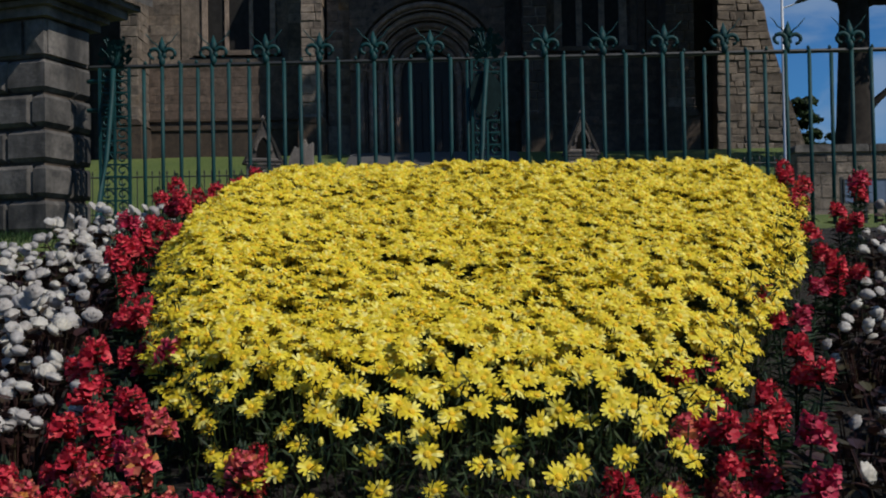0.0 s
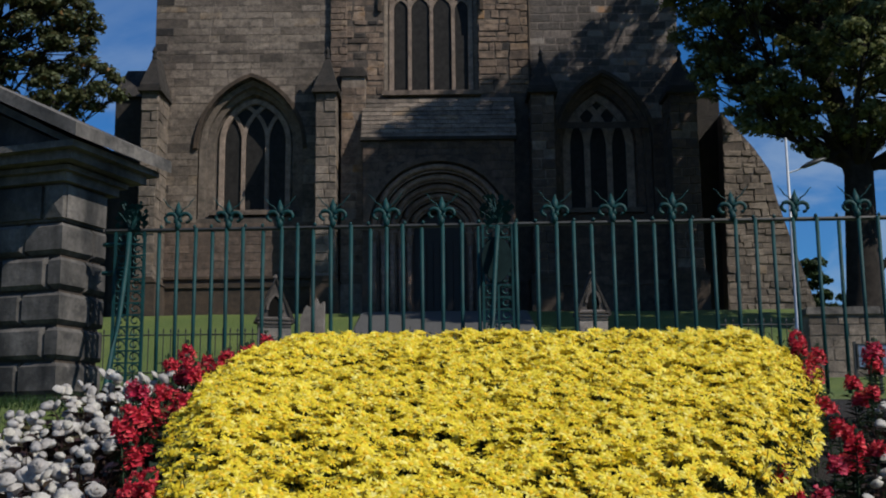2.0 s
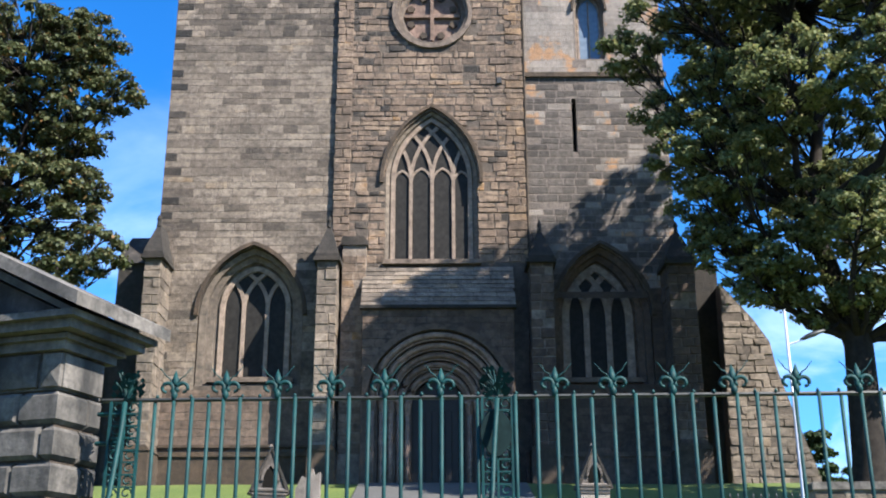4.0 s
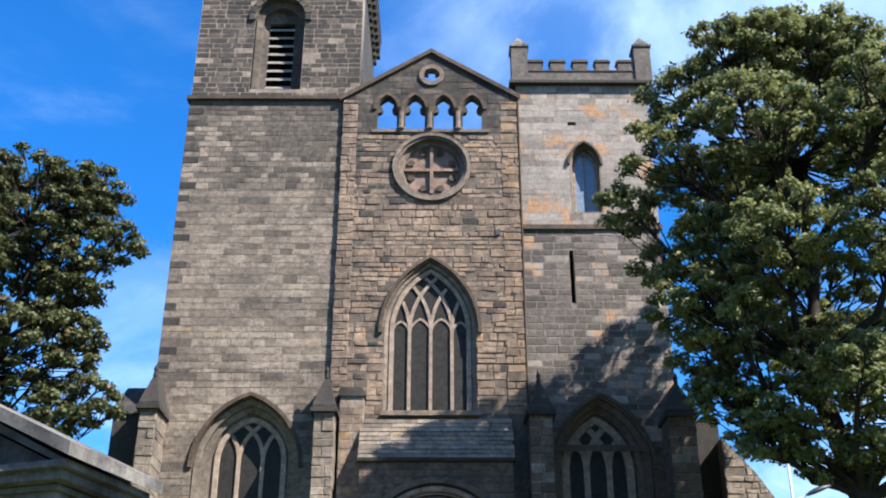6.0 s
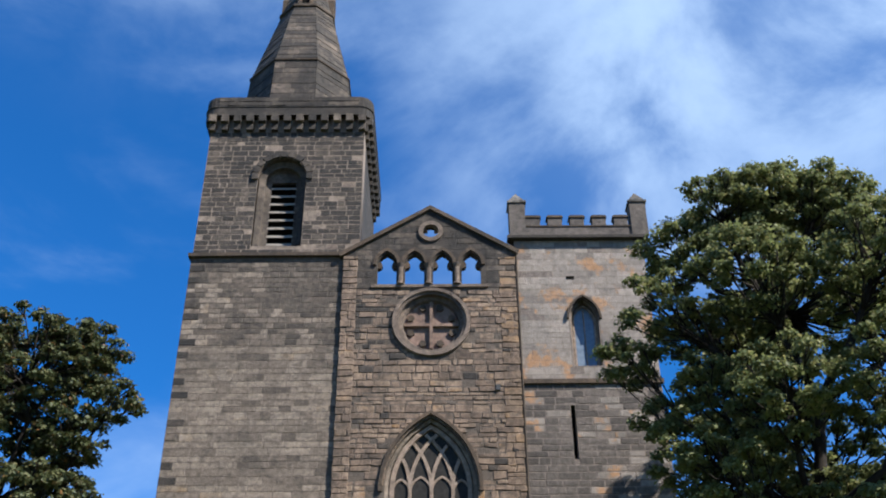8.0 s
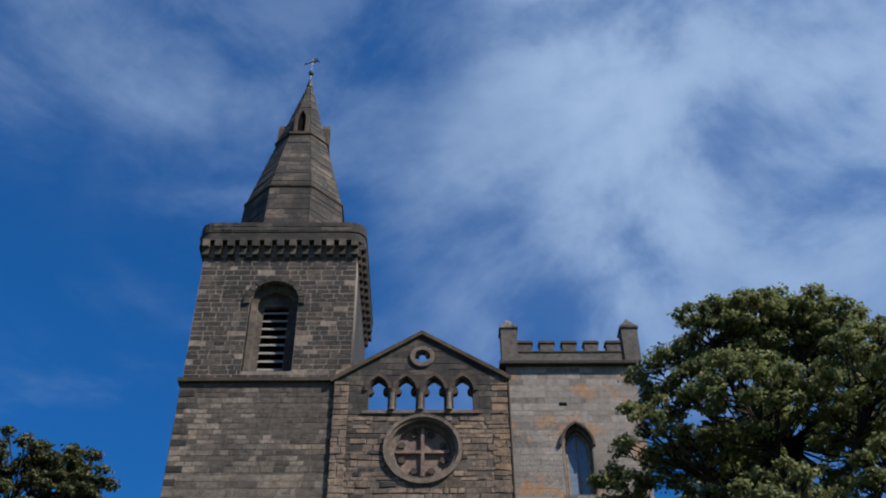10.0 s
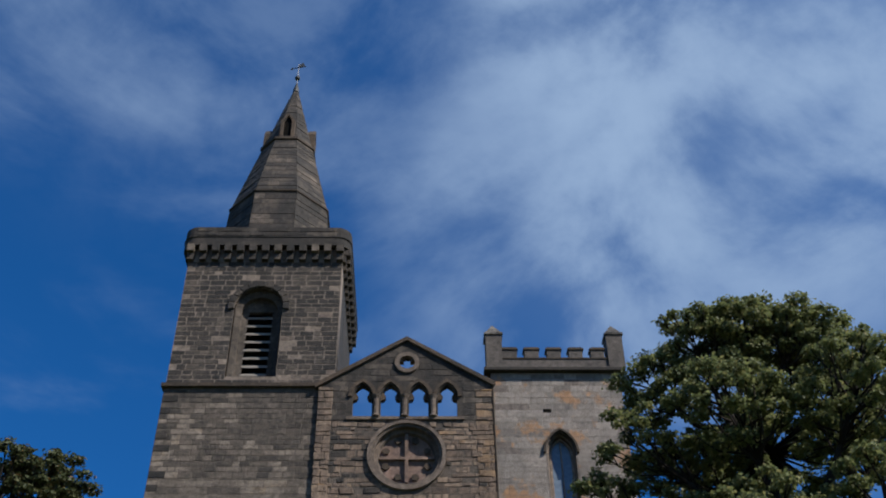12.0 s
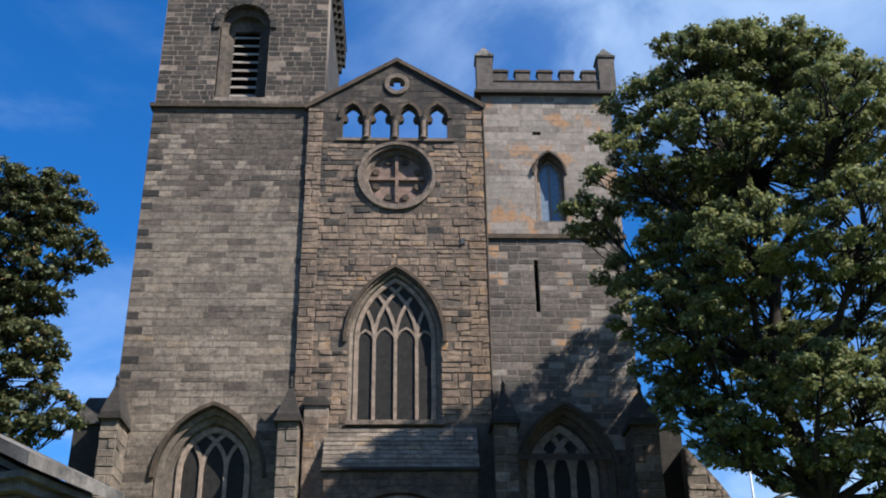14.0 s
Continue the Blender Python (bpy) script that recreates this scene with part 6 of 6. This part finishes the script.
def begonia(seed, white, few, many, big):
    r = random.Random(seed)
    g = Geo()
    for i in range(46):
        a, rad = r.uniform(0, 6.28), 0.13 * r.random() ** 0.5
        p = Vector((rad * math.cos(a), rad * math.sin(a), r.uniform(0.05, 0.2)))
        d = Vector((math.cos(a), math.sin(a), r.uniform(-0.2, 0.6))).normalized()
        w = d.cross(Vector((r.gauss(0, 0.2), r.gauss(0, 0.2), 1))).normalized()
        up = w.cross(d)
        L = r.uniform(0.03, 0.05)
        pts = [p + d * L * (0.5 - 0.5 * math.cos(q)) * 1.0 + w * L * 0.42 * math.sin(q) + up * 0.006 * abs(math.sin(q)) for q in np.linspace(0, 2 * math.pi, 8)[:-1]]
        g.add(pts, [(0, 1, 2, 3), (0, 3, 4), (0, 4, 5, 6)])
        g.tube([(p.x * 0.3, p.y * 0.3, -0.03), p], [0.003, 0.002], 3, False)
    ob = new("begonia", g.mesh("begonia", BRONZE))
    tagged(ob, "white-flowered begonia with dark bronze leaves", "flower", "white begonias edging the bed")
    for i in range(r.randint(few, many)):
        a, rad = r.uniform(0, 6.28), 0.13 * r.random() ** 0.5
        c = Vector((rad * math.cos(a), rad * math.sin(a), r.uniform(0.17, 0.26)))
        face = Vector((r.gauss(0.1, 0.5), r.gauss(-0.5, 0.4), 0.8)).normalized()
        m = Matrix.Translation(c) @ face.to_track_quat("Z", "Y").to_matrix().to_4x4() @ Matrix.Diagonal((r.uniform(0.75, 1.2) * big, r.uniform(0.75, 1.2) * big, r.uniform(0.6, 1.2) * big, 1))
        o = part("bloom", white[r.randrange(len(white))], None, ob)
        o.matrix_basis = m
    return ob


def bloom_mesh(seed):
    """A ruffled white flower: one continuous, lobed, folded surface."""
    r = random.Random(seed)
    n, lobes = 24, r.choice((4, 5, 5))
    off = [r.uniform(0, 6.28) for _ in range(6)]
    rings = []
    for k, (rad, z, wave) in enumerate(((0.002, 0.016, 0.0), (0.008, 0.024, 0.3), (0.007, 0.013, 0.1), (0.017, 0.022, 0.26), (0.013, 0.008, 0.1), (0.026, 0.016, 0.22), (0.022, 0.002, 0.1), (0.031, 0.004, 0.2), (0.018, -0.008, 0.1), (0.003, -0.012, 0.0))):
        ring = []
        for i in range(n):
            a = 6.2832 * i / n
            w = 1 - wave * (1 - abs(math.cos(lobes * a / 2 + off[k // 2])))
            ring.append((rad * w * math.cos(a), rad * w * math.sin(a) * 0.92, z + 0.004 * wave * math.sin(3 * a + off[k % 6]) + r.uniform(-0.001, 0.001)))
        rings.append(ring)
    return Geo().loft(rings).mesh("bloom", WHITE, True)


def plant_bed():
    r = random.Random(19)
    reds = [snapdragon(i, m, l) for i, (m, l) in enumerate(((SNAPRED, "scarlet snapdragon with dark green leaves"), (SNAPCORAL, "coral and orange snapdragon with dark green leaves"), (SNAPPINK, "crimson-pink snapdragon with dark green leaves"), (SNAPRED, "scarlet snapdragon with dark green leaves"), (SNAPCORAL, "coral and orange snapdragon with dark green leaves"), (SNAPRED, "scarlet snapdragon with dark green leaves")))]
    blooms = [bloom_mesh(i) for i in range(4)]
    whites = [begonia(40 + i, blooms, 12, 16, 0.8) for i in range(5)]
    sparse = [begonia(60 + i, blooms, 2, 5, 0.75) for i in range(4)]
    used = set()

    def set_out(kinds, inside, n, gap, ymin, ymax, sink, pick, xmin, xmax):
        pts, tries = [], 0
        while len(pts) < n and tries < 30000:
            tries += 1
            y = r.uniform(ymin, ymax)
            x = r.uniform(xmin, xmax)
            if not inside(x, y) or any((x - a) ** 2 + (y - b) ** 2 < gap * gap for a, b in pts):
                continue
            pts.append((x, y))
            ob = pick(kinds, x, y)
            z = ground_z(x, y) + sink(x, y)
            m = pose(x, y, z, r.gauss(4, 6), r.gauss(0, 6), r.uniform(0, 360)) @ Matrix.Scale(r.uniform(0.88, 1.15), 4)
            if ob not in used:
                used.add(ob)
                ob.matrix_basis = m
            else:
                o = copy_thing(ob, m)
                o.matrix_basis = m

    def red_zone(x, y):
        yl, yr = bed_lerp(YELLOW_L, y), bed_lerp(YELLOW_R, y)
        if not bed_lerp(RED_L, y) < x < bed_lerp(RED_R, y):
            return False
        if x > 1 and y > 3.3 and noise.noise((x * 6, y * 6, 0.5)) > 0.05:
            return False
        return y < 1.98 or x < yl + 0.03 or x > yr - 0.03

    def white_zone(x, y):
        return (bed_lerp(WHITE_L, y) < x < bed_lerp(RED_L, y) - 0.03) or (bed_lerp(RED_R, y) + 0.05 < x < bed_lerp(WHITE_R, y))

    pick_red = lambda k, x, y: k[r.choice((1, 2, 4, 1, 0))] if y < 2.45 else k[r.choice((0, 3, 5, 0, 2))]
    set_out(reds, red_zone, 66, 0.16, 1.62, 5.05, lambda x, y: -0.03 + (0.06 if y > 4.2 and x > 1 else 0.03 if y > 4.2 else 0.0), pick_red, -1.15, 1.95)
    set_out(reds, red_zone, 40, 0.11, 1.64, 2.6, lambda x, y: -0.06, pick_red, -1.0, 0.75)
    set_out(reds, red_zone, 11, 0.11, 3.9, 5.1, lambda x, y: 0.0, pick_red, -1.24, -0.66)
    set_out(whites, lambda x, y: white_zone(x, y) and x < 0, 58, 0.15, 2.5, 4.85, lambda x, y: 0.03 - 0.07 * min(1.0, max(0.0, (y - 3.4) / 0.9)), lambda k, x, y: k[r.randrange(5)], -1.6, -0.5)
    set_out(sparse, lambda x, y: white_zone(x, y) and x > 0, 74, 0.125, 1.7, 4.9, lambda x, y: -0.06, lambda k, x, y: k[r.randrange(4)], 0.5, 2.4)


plant_bed()


def grass_tufts():
    r = np.random.RandomState(9)
    g = Geo()
    for i in range(9000):
        x, y = -4.2 + 2.9 * r.rand(), 4.3 + 4.2 * r.rand()
        if in_bed(x, y):
            continue
        p = Vector((x, y, ground_z(x, y)))
        h = 0.03 + 0.04 * r.rand()
        t = p + Vector((r.normal() * 0.02, r.normal() * 0.02, h))
        w = Vector((r.normal(), r.normal(), 0)).normalized() * 0.003
        g.add([p - w, p + w, t], [(0, 1, 2)])
    tagged(part("grass", g, GRASSBLADE), "short green grass round the pier", "grass", kind="stuff")


grass_tufts()

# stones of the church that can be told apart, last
single_stones(ps, random.Random(3), PY, shaded_unit, porch)
single_stones([q for q in near if q[2] >= 9.3], random.Random(5), 40, pale_unit, tower)
# courses below 9.3 carry the painted shade of the left bay
single_stones([q for q in near if q[2] < 9.3], random.Random(6), 40, brown_unit, tower)
